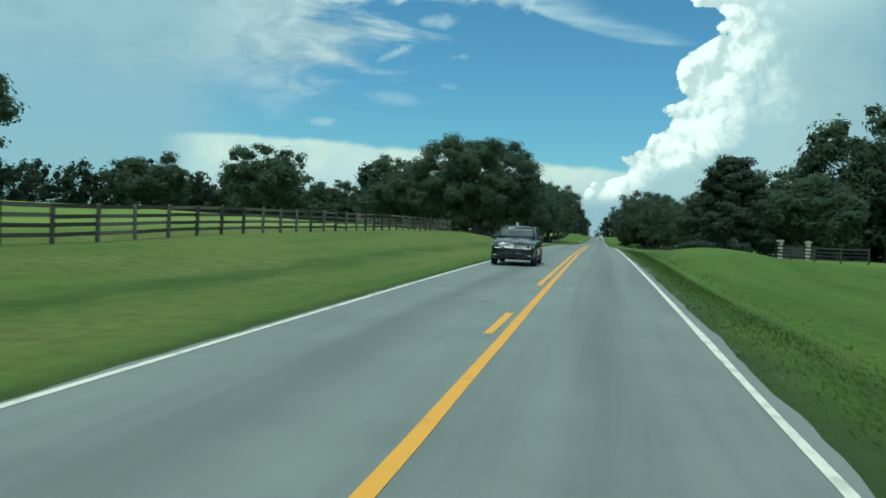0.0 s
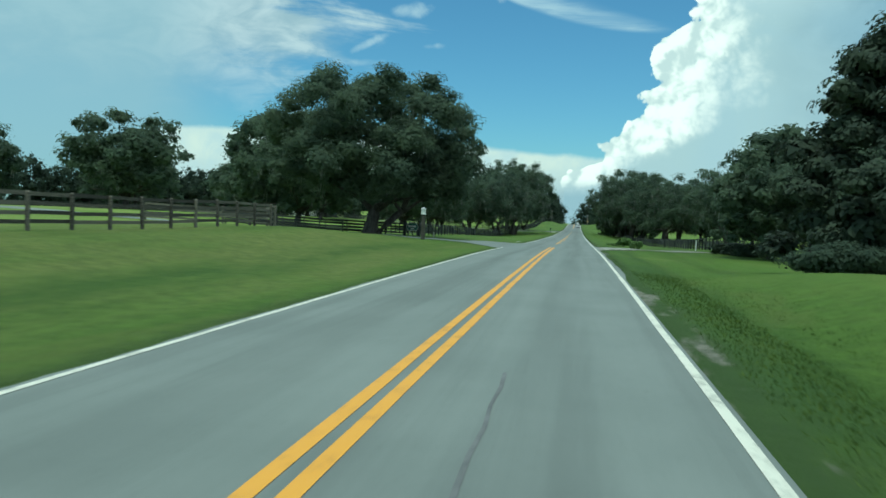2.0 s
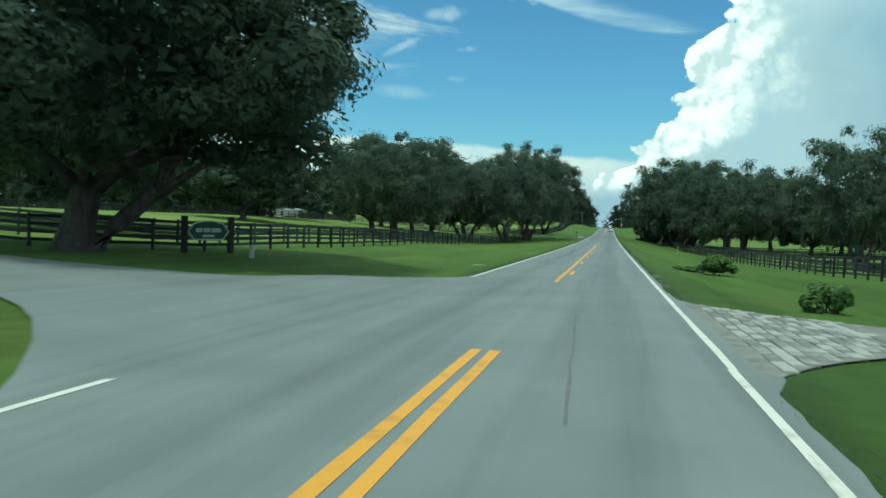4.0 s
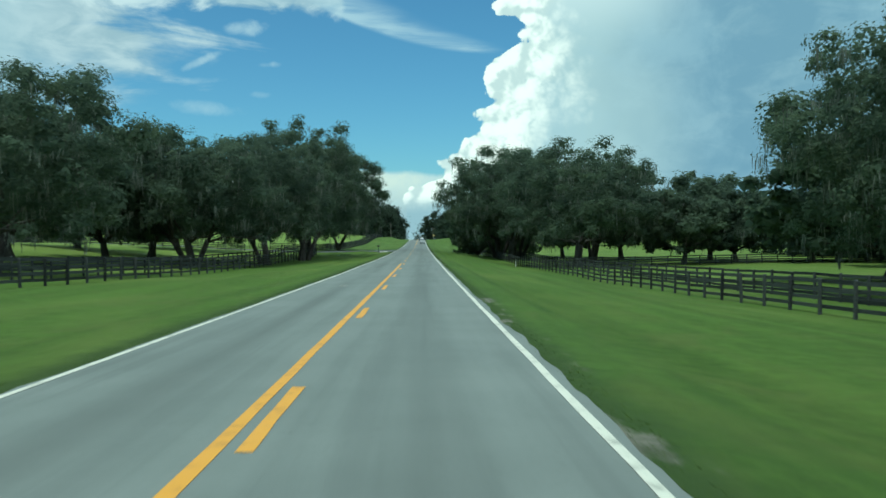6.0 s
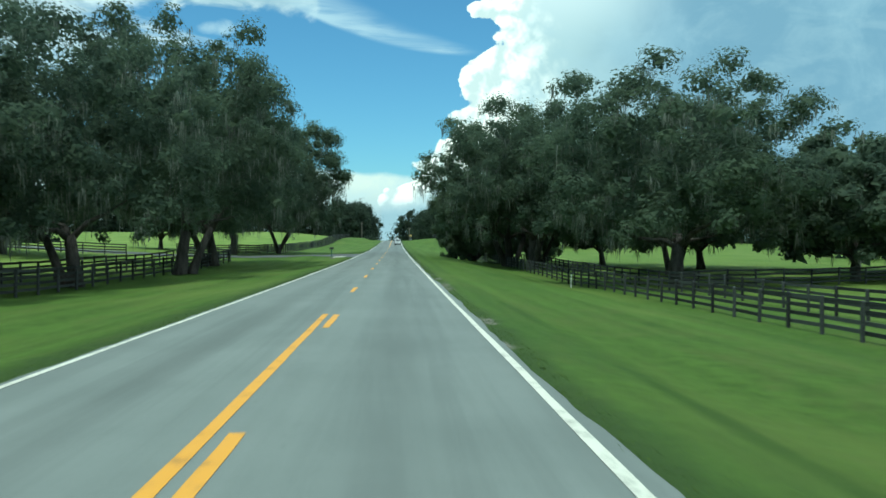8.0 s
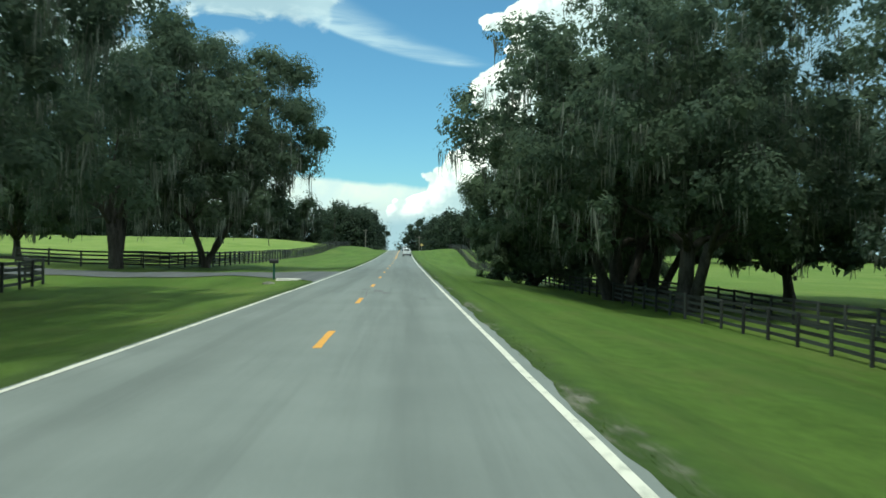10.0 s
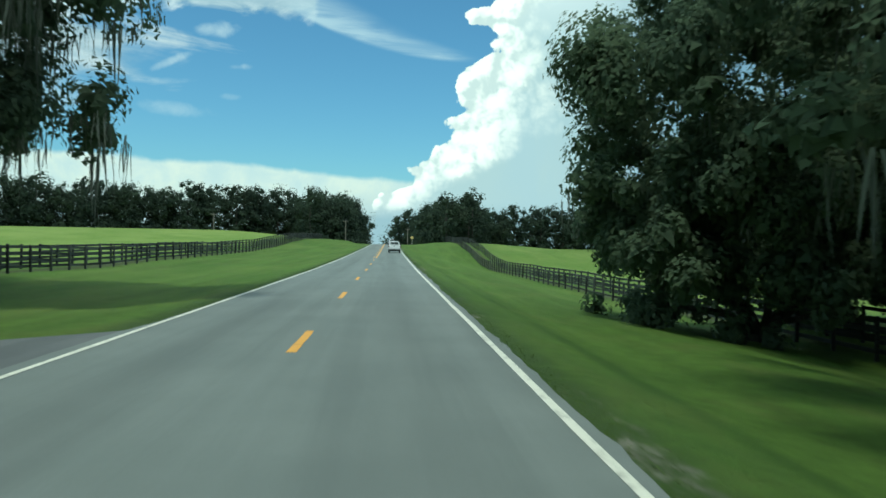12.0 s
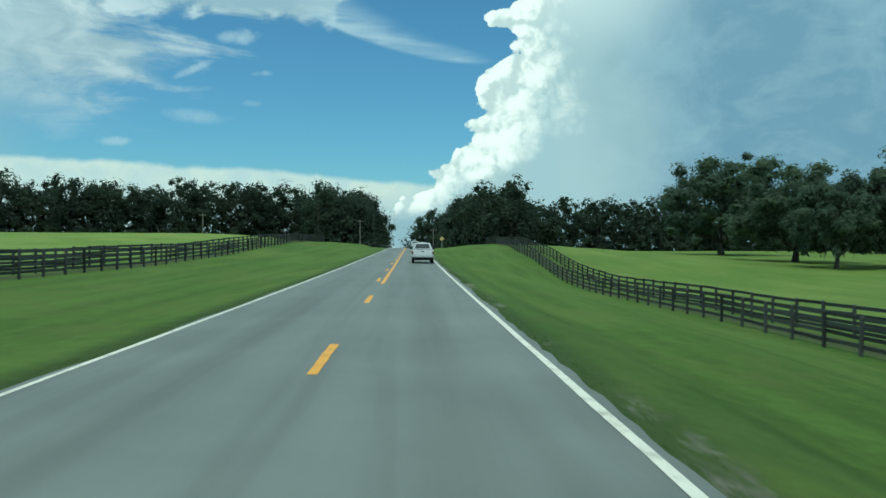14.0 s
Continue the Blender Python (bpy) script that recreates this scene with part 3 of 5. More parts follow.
mouths = np.clip((13 - np.abs(ys - 118.5)) / 2, 0, 1) + np.clip((12 - np.abs(ys - 310)) / 2, 0, 1)
cols = [-3.41 + 0.6 * ragged(5) - np.maximum(0.17 * np.clip((108 - ys) / 8, 0, 1), 0.2 * mouths), np.full(len(ys), -3.3), np.full(len(ys), -1.7), np.zeros(len(ys)), np.full(len(ys), 1.7), np.full(len(ys), 3.3), 3.50 + 0.8 * ragged(6) + 0.34 * np.clip(6.8 - np.abs(ys - 117.4), 0, 1)]
verts = np.concatenate([np.stack([c, ys, road_z(ys) - 0.015 * np.abs(c)], 1) for c in cols])
n = len(ys)
faces = np.concatenate([np.stack([k * n + np.arange(n - 1), (k + 1) * n + np.arange(n - 1), (k + 1) * n + np.arange(1, n), k * n + np.arange(1, n)], 1) for k in range(len(cols) - 1)])
mesh = arrays_mesh("road", verts, faces)
mesh.materials.append(ASPHALT)
mesh.shade_smooth()
road = tagged(new("road", mesh), "grey weathered two-lane asphalt country road", "road", kind="structure")


def marking(name, mesh, mat, label):
    mesh.materials.append(mat)
    ob = new(name, mesh)
    ob.parent = road
    return tagged(ob, label=label)


marking("edge_line", strip_mesh("edge_line", 3.19, 3.31, -60, 112, 0.006, 2.0, 0.006, 1), WHITE_LINE, "worn white edge line")
marking("edge_line", strip_mesh("edge_line", 3.22, 3.34, 112, 620, 0.006, 2.0, 0.006, 9), WHITE_LINE, "worn white edge line")
marking("edge_line", strip_mesh("edge_line", -3.50, -3.39, -60, 108.5, 0.006, 2.0, 0.006, 2), WHITE_LINE, "worn white edge line")
marking("edge_line", strip_mesh("edge_line", -3.33, -3.22, 130, 620, 0.006, 2.0, 0.006, 3), WHITE_LINE, "worn white edge line")
marking("centre_line", strip_mesh("centre_line", 0.06, 0.21, -60, 112, 0.006, 2.0, 0.005, 4), YELLOW_LINE, "solid yellow centre line")
marking("centre_line", strip_mesh("centre_line", -0.21, -0.06, 22.5, 112, 0.006, 2.0, 0.005, 5), YELLOW_LINE, "solid yellow centre line")
marking("centre_line", strip_mesh("centre_line", -0.21, -0.06, 128.6, 222.6, 0.006, 2.0, 0.005, 6), YELLOW_LINE, "solid yellow centre line")
marking("centre_line", strip_mesh("centre_line", 0.06, 0.21, 388, 620, 0.006, 2.0, 0.005, 7), YELLOW_LINE, "solid yellow centre line")
DASH0, PERIOD = 12.18, 12.19
for k in range(-3, 42):
    y = DASH0 + k * PERIOD
    if y < 20:
        x = -0.135
    elif y < 130:
        continue
    elif y < 222:
        x = 0.135
    elif y < 388:
        x = 0.0 if y < 350 else 0.06
    else:
        x = -0.135
    marking("centre_dash", strip_mesh("centre_dash", x - 0.075, x + 0.075, y, y + 3.05, 0.006, 0.6, 0.006, 20 + k), YELLOW_LINE, "broken yellow centre line")


def sheet_z(x, y, lift):
    """Height of a paved sheet that slips out from under the road's edge and follows the ground."""
    over = float(road_z(y)) - 0.015 * abs(x) - 0.006 + 0.010 * float(ease((abs(x) - 3.38) / 0.6))
    u = float(ease((abs(x) - 3.7) / 0.8))
    return over * (1 - u) + (float(ground_z(x, y)) + lift) * u


def sheet(name, outline, mat, label, lift=0.02, parent=None, cell=1.0, category="", kind="structure"):
    """A thin paved sheet with a curved outline, laid on the ground and cut into cells so that it follows it."""
    bm = bmesh.new()
    face = bm.faces.new([bm.verts.new((x, y, 0)) for x, y in outline])
    for axis in (0, 1):
        lo, hi = min(p[axis] for p in outline), max(p[axis] for p in outline)
        for c in np.arange(lo + cell, hi, cell):
            normal = (1, 0, 0) if axis == 0 else (0, 1, 0)
            at = (c, 0, 0) if axis == 0 else (0, c, 0)
            bmesh.ops.bisect_plane(bm, geom=bm.verts[:] + bm.edges[:] + bm.faces[:], plane_co=at, plane_no=normal)
    for v in bm.verts:
        v.co.z = sheet_z(v.co.x, v.co.y, lift)
    bmesh.ops.recalc_face_normals(bm, faces=bm.faces)
    mesh = bpy.data.meshes.new(name)
    bm.to_mesh(mesh)
    bm.free()
    mesh.materials.append(mat)
    ob = new(name, mesh)
    if parent:
        ob.parent = parent
    return tagged(ob, label, category, kind=kind)


def flare(side, y0, y1, neck0, neck1, far, reach):
    """The outline of a side road that widens in two arcs where it joins the main road."""
    pts = [(side * 3.38, y0 - 0.5)]
    for k in range(9):
        u = k / 8
        pts.append((side * (3.42 + reach * u), y0 + (neck0 - y0) * (1 - (1 - u) ** 2.2)))
    pts += [(side * far, neck0), (side * far, neck1)]
    for k in range(9):
        u = 1 - k / 8
        pts.append((side * (3.42 + reach * u), y1 + (neck1 - y1) * (1 - (1 - u) ** 2.2)))
    pts.append((side * 3.38, y1 + 0.5))
    return pts


sheet("side_road", flare(-1, 106.5, 130.5, 113.5, 121.2, 190, 8.0), ASPHALT, "grey asphalt side road joining the country road", 0.04, None, 2.0, "road")
sheet("driveway", flare(-1, 299.5, 320.5, 306.5, 315.0, 110, 7.0), ASPHALT_SHADED, "dark asphalt farm driveway in the shade of an oak", 0.04, None, 1.5, "driveway")
apron = sheet("driveway", flare(1, 111.0, 124.0, 114.5, 119.0, 45, 4.0), SAND, "pale driveway with a mouth of worn grey bricks", 0.04, None, 0.5, "driveway")
# stains, patches and cracks in the asphalt
for x, y, wide, long, seed in ((-0.2, 290.2, 0.5, 0.5, 1), (0.45, 288.9, 0.3, 1.2, 2), (-1.3, 288.1, 0.4, 0.25, 3), (0.75, 287.4, 0.25, 0.8, 4), (1.35, 142.4, 0.28, 0.5, 5), (0.71, 33.7, 0.14, 0.16, 6),
                               (1.9, 359.5, 0.1, 0.35, 7), (-1.6, 18.3, 0.18, 0.3, 8), (-0.9, 17.2, 0.2, 0.25, 9), (2.2, 283.6, 0.25, 0.4, 10), (-0.35, 195.2, 0.25, 0.14, 11)):
    r = np.random.default_rng(seed)
    pts = [(x + wide * (0.3 + 0.75 * r.random()) * math.cos(k * math.tau / 19), y + long * (0.3 + 0.75 * r.random()) * math.sin(k * math.tau / 19)) for k in range(19)]
    bm = bmesh.new()
    bm.faces.new([bm.verts.new((px, py, float(road_z(py)) - 0.015 * abs(px) + 0.004)) for px, py in pts])
    part("tar_patch", bm, TAR, road, "dark tar patch")
for x0, y0, x1, y1, seed in ((1.08, 59.5, 1.2, 44.0, 1), (1.2, 44.0, 1.1, 30.0, 2), (-0.05, 289.5, 0.1, 284.0, 3), (0.5, 288.5, -1.2, 288.3, 4), (1.0, 118.0, 1.3, 108.0, 6)):
    r = np.random.default_rng(40 + seed)
    bm = bmesh.new()
    steps = max(6, int(abs(y1 - y0) / 0.8))
    last = None
    for k in range(steps + 1):
        u = k / steps
        px, py = x0 + (x1 - x0) * u + r.normal(0, 0.02), y0 + (y1 - y0) * u + (r.normal(0, 0.05) if abs(y1 - y0) < 1 else 0)
        w = 0.014 + 0.012 * r.random()
        dx, dy = (w, 0) if abs(y1 - y0) > abs(x1 - x0) else (0, w)
        pair = [bm.verts.new((px + s * dx, py + s * dy, float(road_z(py)) - 0.015 * abs(px) + 0.004)) for s in (-1, 1)]
        if last:
            bm.faces.new((last[0], last[1], pair[1], pair[0]))
        last = pair
    part("sealed_crack", bm, TAR, road, "tar-sealed crack")

# ---------------------------------------------------------------- fences
def shared_box(name, sx, sy, sz, bevel, mat):
    """A bevelled piece of unit length along y, to be shared by many objects."""
    bm = box(bmesh.new(), -sx / 2, sx / 2, -sy / 2, sy / 2, 0, sz)
    bmesh.ops.bevel(bm, geom=[e for e in bm.edges if abs(e.verts[0].co.z - e.verts[1].co.z) > 0.01 or e.verts[0].co.z > sz / 2], offset=bevel, segments=1, profile=0.5, affect="EDGES")
    mesh = bpy.data.meshes.new(name)
    bm.to_mesh(mesh)
    bm.free()
    mesh.materials.append(mat)
    return mesh


def board_mesh(mat):
    bm = box(bmesh.new(), -0.014, 0.014, -0.5, 0.5, -0.07, 0.07)
    mesh = bpy.data.meshes.new("board")
    bm.to_mesh(mesh)
    bm.free()
    mesh.materials.append(mat)
    return mesh


POST_BLACK, POST_GREY = shared_box("post", 0.13, 0.13, 1.0, 0.025, FENCE_BLACK), shared_box("post", 0.14, 0.14, 1.0, 0.03, FENCE_GREY)
BOARD_BLACK, BOARD_GREY = board_mesh(FENCE_BLACK), board_mesh(FENCE_GREY)


def fence(points, label, grey=False, boards=(0.30, 0.62, 0.94, 1.27), height=1.38, face=1, seed=0, group="paddock fences"):
    """Posts about 2.44 m apart along a line of (x, y) points, with boards from post to post."""
    r = random.Random(seed)
    post, board = (POST_GREY, BOARD_GREY) if grey else (POST_BLACK, BOARD_BLACK)
    spots = []
    carry = 0.0
    for (xa, ya), (xb, yb) in zip(points, points[1:]):
        span = math.hypot(xb - xa, yb - ya)
        d = carry
        while d < span:
            spots.append((xa + (xb - xa) * d / span, ya + (yb - ya) * d / span))
            d += 2.44
        carry = d - span
    zs = [float(z) for z in ground_z([p[0] for p in spots], [p[1] for p in spots])]
    thing = new("fence")
    thing.location = (*spots[0], zs[0])
    tagged(thing, label, "fence", group)
    base = Matrix.Translation((-spots[0][0], -spots[0][1], -zs[0]))
    for k, ((x, y), z) in enumerate(zip(spots, zs)):
        ob = new("post", post)
        ob.parent = thing
        ob.matrix_basis = base @ pose(x, y, z - 0.25, r.gauss(0, 0.8), r.gauss(0, 0.8), r.gauss(0, 3)) @ Matrix.Diagonal((1, 1, height + 0.25 + r.gauss(0, 0.02), 1))
        if k + 1 == len(spots):
            break
        (x2, y2), z2 = spots[k + 1], zs[k + 1]
        flat, turn = math.hypot(x2 - x, y2 - y), math.degrees(math.atan2(-(x2 - x), y2 - y))
        if flat > 2.6:
            continue
        tilt = math.degrees(math.atan2(z2 - z, flat))
        for h in boards:
            ob = new("board", board)
            ob.parent = thing
            side = 0.075 * face
            ob.matrix_basis = base @ pose((x + x2) / 2 - math.cos(math.radians(turn)) * side, (y + y2) / 2 - math.sin(math.radians(turn)) * side, (z + z2) / 2 + h + r.gauss(0, 0.012),
                                          tilt + r.gauss(0, 0.35), 0, turn) @ Matrix.Diagonal((1, math.hypot(flat, z2 - z) * 1.0, 1, 1))
    return thing


BLACK_LABEL = "black-painted four-board wooden paddock fence on the grass"
fence(((-16.2, -30), (-16.5, 60), (-16.6, 98), (-20, 104.5), (-32, 107.5)), "weathered grey-brown four-board wooden fence on the bank", True, seed=1)
fence(((-34, 128.5), (-22, 130), (-16.6, 134.5), (-16.5, 180), (-16.5, 292), (-18, 299), (-26, 303)), BLACK_LABEL, seed=2)
fence(((-36, 136.5), (-22, 139), (-21.6, 182), (-21.6, 290)), BLACK_LABEL, seed=3)
fence(((-30, 321), (-19, 324), (-16.6, 332), (-16.5, 520)), BLACK_LABEL, seed=4)
fence(((-24, 328), (-20.0, 336), (-19.3, 345), (-19.2, 440), (-19.0, 515)), BLACK_LABEL, seed=5)
fence(((16.6, 140), (16.5, 200), (16.5, 320.7)), BLACK_LABEL, face=-1, seed=6)
fence(((16.5, 321), (16.5, 420), (16.4, 520)), BLACK_LABEL, face=-1, seed=7)
fence(((21.3, 150), (21.3, 330)), BLACK_LABEL, face=-1, seed=8)
fence(((19.1, 326), (19.1, 420), (19.0, 515)), BLACK_LABEL, face=-1, seed=9)
fence(((24, 74), (19, 79), (16.5, 86)), BLACK_LABEL, face=-1, seed=10)
fence(((38, 62), (26, 72.5)), BLACK_LABEL, face=-1, seed=13)
fence(((-150, 300), (-62, 296), (-30, 304)), BLACK_LABEL, seed=11)
fence(((-130, 170), (-75, 215), (-60, 292)), BLACK_LABEL, seed=12)
fence(((22, 262), (60, 268), (130, 280)), BLACK_LABEL, seed=14)

# ---------------------------------------------------------------- trees
def leaf_arrays(r, centres, radii, count, size, corners=4, depth=1.0, puffs=9):
    """Small pointed leaf sprays on the shells of little puffs that cover each clump: vertices and faces."""
    share = radii[:, 0] * radii[:, 2]
    total = len(centres) * puffs
    d = r.normal(size=(total, 3))
    d /= np.linalg.norm(d, axis=1)[:, None]
    d[:, 2] += 0.15
    owner = np.repeat(np.arange(len(centres)), puffs)
    puff_c = centres[owner] + d * radii[owner] * (0.66 * depth)
    puff_r = radii[owner] * (0.36 + 0.16 * r.random((total, 1))) * (0.55 + 0.45 * depth)
    which = r.choice(total, count, p=np.repeat(share / share.sum() / puffs, puffs))
    q = r.normal(size=(count, 3))
    q /= np.linalg.norm(q, axis=1)[:, None]
    p = puff_c[which] + q * puff_r[which] * (0.45 + 0.6 * np.sqrt(r.random(count)))[:, None]
    n = 0.7 * q + 0.6 * d[which] + r.normal(0, 0.30, (count, 3)) + np.array([0, 0, 0.35])
    n /= np.linalg.norm(n, axis=1)[:, None]
    u = np.cross(n, r.normal(size=(count, 3)))
    u /= np.linalg.norm(u, axis=1)[:, None]
    v = np.cross(n, u)
    s = size * (0.6 + 0.8 * r.random(count))[:, None]
    u, v = u * s, v * s * 0.62
    if corners == 3:
        verts = np.stack([p - u, p + u * 0.6 + v, p + u * 0.5 - v], 1).reshape(-1, 3)
        return verts, np.arange(count * 3).reshape(-1, 3)
    bend = n * s * 0.18
    verts = np.stack([p - u, p + v * (0.8 + 0.4 * r.random((count, 1))) + bend, p + u, p - v * (0.8 + 0.4 * r.random((count, 1))) + bend], 1).reshape(-1, 3)
    return verts, np.arange(count * 4).reshape(-1, 4)


def foliage(r, centres, radii, count, size, corners=3, fill=2.2, inside=0.22):
    """Fine sprays over the outside of the clumps, and larger ones that fill their insides."""
    v0, f0 = leaf_arrays(r, centres, radii, int(count * (1 - inside)), size, corners)
    v1, f1 = leaf_arrays(r, centres, radii, int(count * inside), size * fill, corners, 0.55)
    return np.concatenate([v0, v1]), np.concatenate([f0, f1 + len(v0)])


def moss_arrays(r, tops, length, width):
    """Hanging beards of moss: each a tuft of thin ragged strands of unequal length, three segments a strand."""
    tops = np.repeat(tops, 8, axis=0)
    full = np.repeat(length * (0.22 + 0.75 * r.random(len(tops) // 8) ** 1.6), 8)
    n = len(tops)
    tops = tops + r.normal(0, 0.17, (n, 3)) * np.array([1, 1, 0.7])
    a = r.random(n) * math.tau
    side = np.stack([np.cos(a), np.sin(a), np.zeros(n)], 1)
    w = (width * (0.35 + 0.9 * r.random(n)))[:, None]
    l = (full * (0.35 + 0.75 * r.random(n)))[:, None]
    sway = r.normal(0, 0.09, (n, 3)) * l
    rings = []
    for u, k in ((0.0, 0.9), (0.35, 1.0), (0.7, 0.55), (1.0, 0.05)):
        q = tops + sway * u + r.normal(0, 0.02, (n, 3))
        q = q - np.concatenate([np.zeros((n, 2)), l * u], 1)
        rings += [q - side * w * k * (0.7 + 0.6 * r.random((n, 1))), q + side * w * k * (0.7 + 0.6 * r.random((n, 1)))]
    verts = np.stack(rings, 1).reshape(-1, 3)
    e = np.arange(n)[:, None] * 8
    faces = np.concatenate([e + np.array([[2 * k, 2 * k + 1, 2 * k + 3, 2 * k + 2]]) for k in range(3)])
    return verts, faces


def crown_clumps(r, height, radius, base, count, squash=1.0, swell=1.0):
    """Centres and radii of foliage clumps: a broad rounded crown, uneven all round, with a flat underside."""
    cs, rs = [], []
    half = (height - base) / 2
    for k in range(count):
        w = 1 - 2 * (k + 0.5) / count
        a = k * 2.39996 + r.normal(0, 0.25)
        q = math.sqrt(max(0, 1 - w * w))
        inner = 0.5 if k % 5 == 0 else min(1.06, max(0.6, 0.86 + 0.12 * r.normal()))
        if w < -0.2:
            w = -0.2 + (w + 0.2) * 0.8
        size = radius * swell * (0.095 + 0.155 * r.random() ** 1.4)
        cs.append((radius * inner * q ** 0.7 * math.cos(a) * 0.92, radius * inner * q ** 0.7 * math.sin(a) * 0.92, base + half + half * w * (inner + 0.04)))
        rs.append((size, size, size * (0.62 + 0.2 * r.random()) * squash))
    return np.array(cs), np.array(rs)


def limbs(bm, r, trunks, height, radius, base, girth, centres):
    """Trunks that fork into limbs reaching for the clumps."""
    for dx, dy, lean, g in trunks:
        top = Vector((dx + lean[0], dy + lean[1], base * 1.05))
        tube(bm, [(dx, dy, -0.4), (dx + r.normal(0, 0.05), dy, 0.25), (dx + lean[0] * 0.35, dy + lean[1] * 0.35, base * 0.45), tuple(top)],
             [girth * g * 1.5, girth * g * 1.08, girth * g * 0.85, girth * g * 0.72], 9)
        near = sorted(centres, key=lambda c: r.random() * 6 + (Vector(c) - top).length)[:max(4, 9 // len(trunks))]
        for c in near:
            c = Vector(c)
            mid = top.lerp(c, 0.5) + Vector((r.normal(0, 0.3), r.normal(0, 0.3), r.normal(0.25, 0.3)))
            tube(bm, [tuple(top - Vector((0, 0, 0.3))), tuple(top.lerp(mid, 0.55) + Vector((0, 0, 0.15))), tuple(mid), tuple(c)],
                 [girth * g * 0.5, girth * g * 0.36, girth * g * 0.24, 0.04], 6)
    return bm


def make_tree(seed, height, radius, base, leaves, size, label, trunks=((0, 0, (0.3, 0.1), 1.0),), girth=0.45, moss=0, moss_length=2.2, clumps=44, mat=None, corners=4, category="oak tree", droop=0, swell=1.0, rise=0.16, inside=0.22, inner=2600):
    """A broad-crowned tree: trunk with limbs, a crown of leaf sprays, and hanging moss."""
    r = np.random.default_rng(seed)
    tree = new("tree")
    tagged(tree, label, category, "roadside trees")
    centres, radii = crown_clumps(r, height, radius, base, clumps, 1.0, swell)
    if droop:
        a = np.arange(droop) * 2.39996 + r.normal(0, 0.3, droop)
        q = radius * r.uniform(0.50, 0.90, droop)
        low = np.stack([np.cos(a) * q, np.sin(a) * q, base * 1.05 + r.uniform(0.0, rise, droop) * height], 1)
        size_low = radius * r.uniform(0.08, 0.14, droop)
        centres = np.concatenate([centres, low])
        radii = np.concatenate([radii, np.stack([size_low, size_low, size_low * 0.9], 1)])
    bm = limbs(bmesh.new(), r, trunks, height, radius, base, girth, centres)
    part("trunk", bm, BARK, tree, "dark furrowed trunk and limbs", True)
    v, f = foliage(r, centres, radii, leaves, size * 1.12, corners, 2.1, inside)
    crown = part_mesh("crown", arrays_mesh("crown", v, f), mat or LEAF, tree, "dense dark green foliage")
    middle = np.array([0, 0, base + (height - base) * 0.5])
    v, f = leaf_arrays(r, (middle + (centres - middle) * 0.62)[::2], np.full((len(centres[::2]), 3), radius * 0.20), inner, 0.035 * radius, 3)
    part_mesh("inner_foliage", arrays_mesh("inner_foliage", v, f), mat or LEAF, tree, "shaded inner foliage")
    if moss:
        which = r.integers(0, len(centres), moss)
        a = r.random(moss) * math.tau
        q = np.sqrt(r.random(moss)) * 0.82
        under = np.stack([np.cos(a) * q, np.sin(a) * q, -0.6 * np.sqrt(np.maximum(0, 1.05 - q ** 2)) + 0.15 * r.random(moss)], 1)
        v, f = moss_arrays(r, centres[which] + under * radii[which], moss_length, 0.034)
        v[:, 2] = np.maximum(v[:, 2], 1.5 + 0.4 * r.random(len(v)))
        tagged(part_mesh("moss", arrays_mesh("moss", v, f), MOSS, tree, "grey-green hanging moss"), kind="stuff")
    return tree


def plant(tree, spots):
    """Sets a tree and its copies at (x, y, turn, width, height); sinks each into the ground."""
    for x, y, turn, sx, sz in spots[1:]:
        copy_thing(tree, pose(x, y, float(ground_z(x, y)) - 0.05, 0, 0, turn) @ Matrix.Diagonal((sx, sx, sz, 1)))
    x, y, turn, sx, sz = spots[0]
    tree.matrix_basis = pose(x, y, float(ground_z(x, y)) - 0.05, 0, 0, turn) @ Matrix.Diagonal((sx, sx, sz, 1))


MOSSY = "live oak draped in grey hanging moss on the grass"
OAK = "broad dark green oak standing in the paddock"
# oaks close to the road, hung with moss
plant(make_tree(11, 18.5, 10.5, 3.4, 54000, 0.120, MOSSY, ((0, 0, (0.5, 0.2), 1.0), (0.9, 0.5, (1.4, 0.8), 0.7)), 0.55, 420, 2.2, 140, droop=14, corners=3, inside=0.12, inner=900),
      ((-15.6, 268, 0, 0.95, 1.06), (-17.5, 252, 130, 0.85, 0.86), (24, 266, 40, 1.15, 0.95), (-16.5, 284, 200, 0.95, 0.95), (18.5, 302, 250, 1.06, 1.12)))
plant(make_tree(12, 17.0, 9.8, 3.2, 55000, 0.116, MOSSY, ((0, 0, (-0.6, 0.1), 1.0), (-0.8, 0.3, (-1.6, 0.7), 0.75), (0.7, -0.3, (1.2, -0.6), 0.7)), 0.5, 430, 2.3, 140, droop=14, corners=3, inside=0.12, inner=900),
      ((-23, 239, 0, 1.0, 0.86), (17.3, 312.5, 60, 1.27, 1.22), (22.5, 321, 170, 1.0, 1.15), (-27, 206, 300, 1.0, 0.82), (-21.8, 320.5, 120, 1.05, 1.2), (30, 284, 120, 1.05, 1.0), (27.5, 192, 60, 0.8, 0.82), (36, 166, 300, 0.85, 0.8)))
plant(make_tree(13, 15.5, 9.4, 3.3, 90000, 0.1, "forked live oak hung with moss beside the driveway", ((0, 0, (-1.3, 0.2), 0.7), (0.15, 0.1, (1.9, -0.3), 0.85)), 0.40, 620, 2.3, 130, droop=30, corners=3),
      ((-16.5, 328, 10, 1.15, 1.32),))
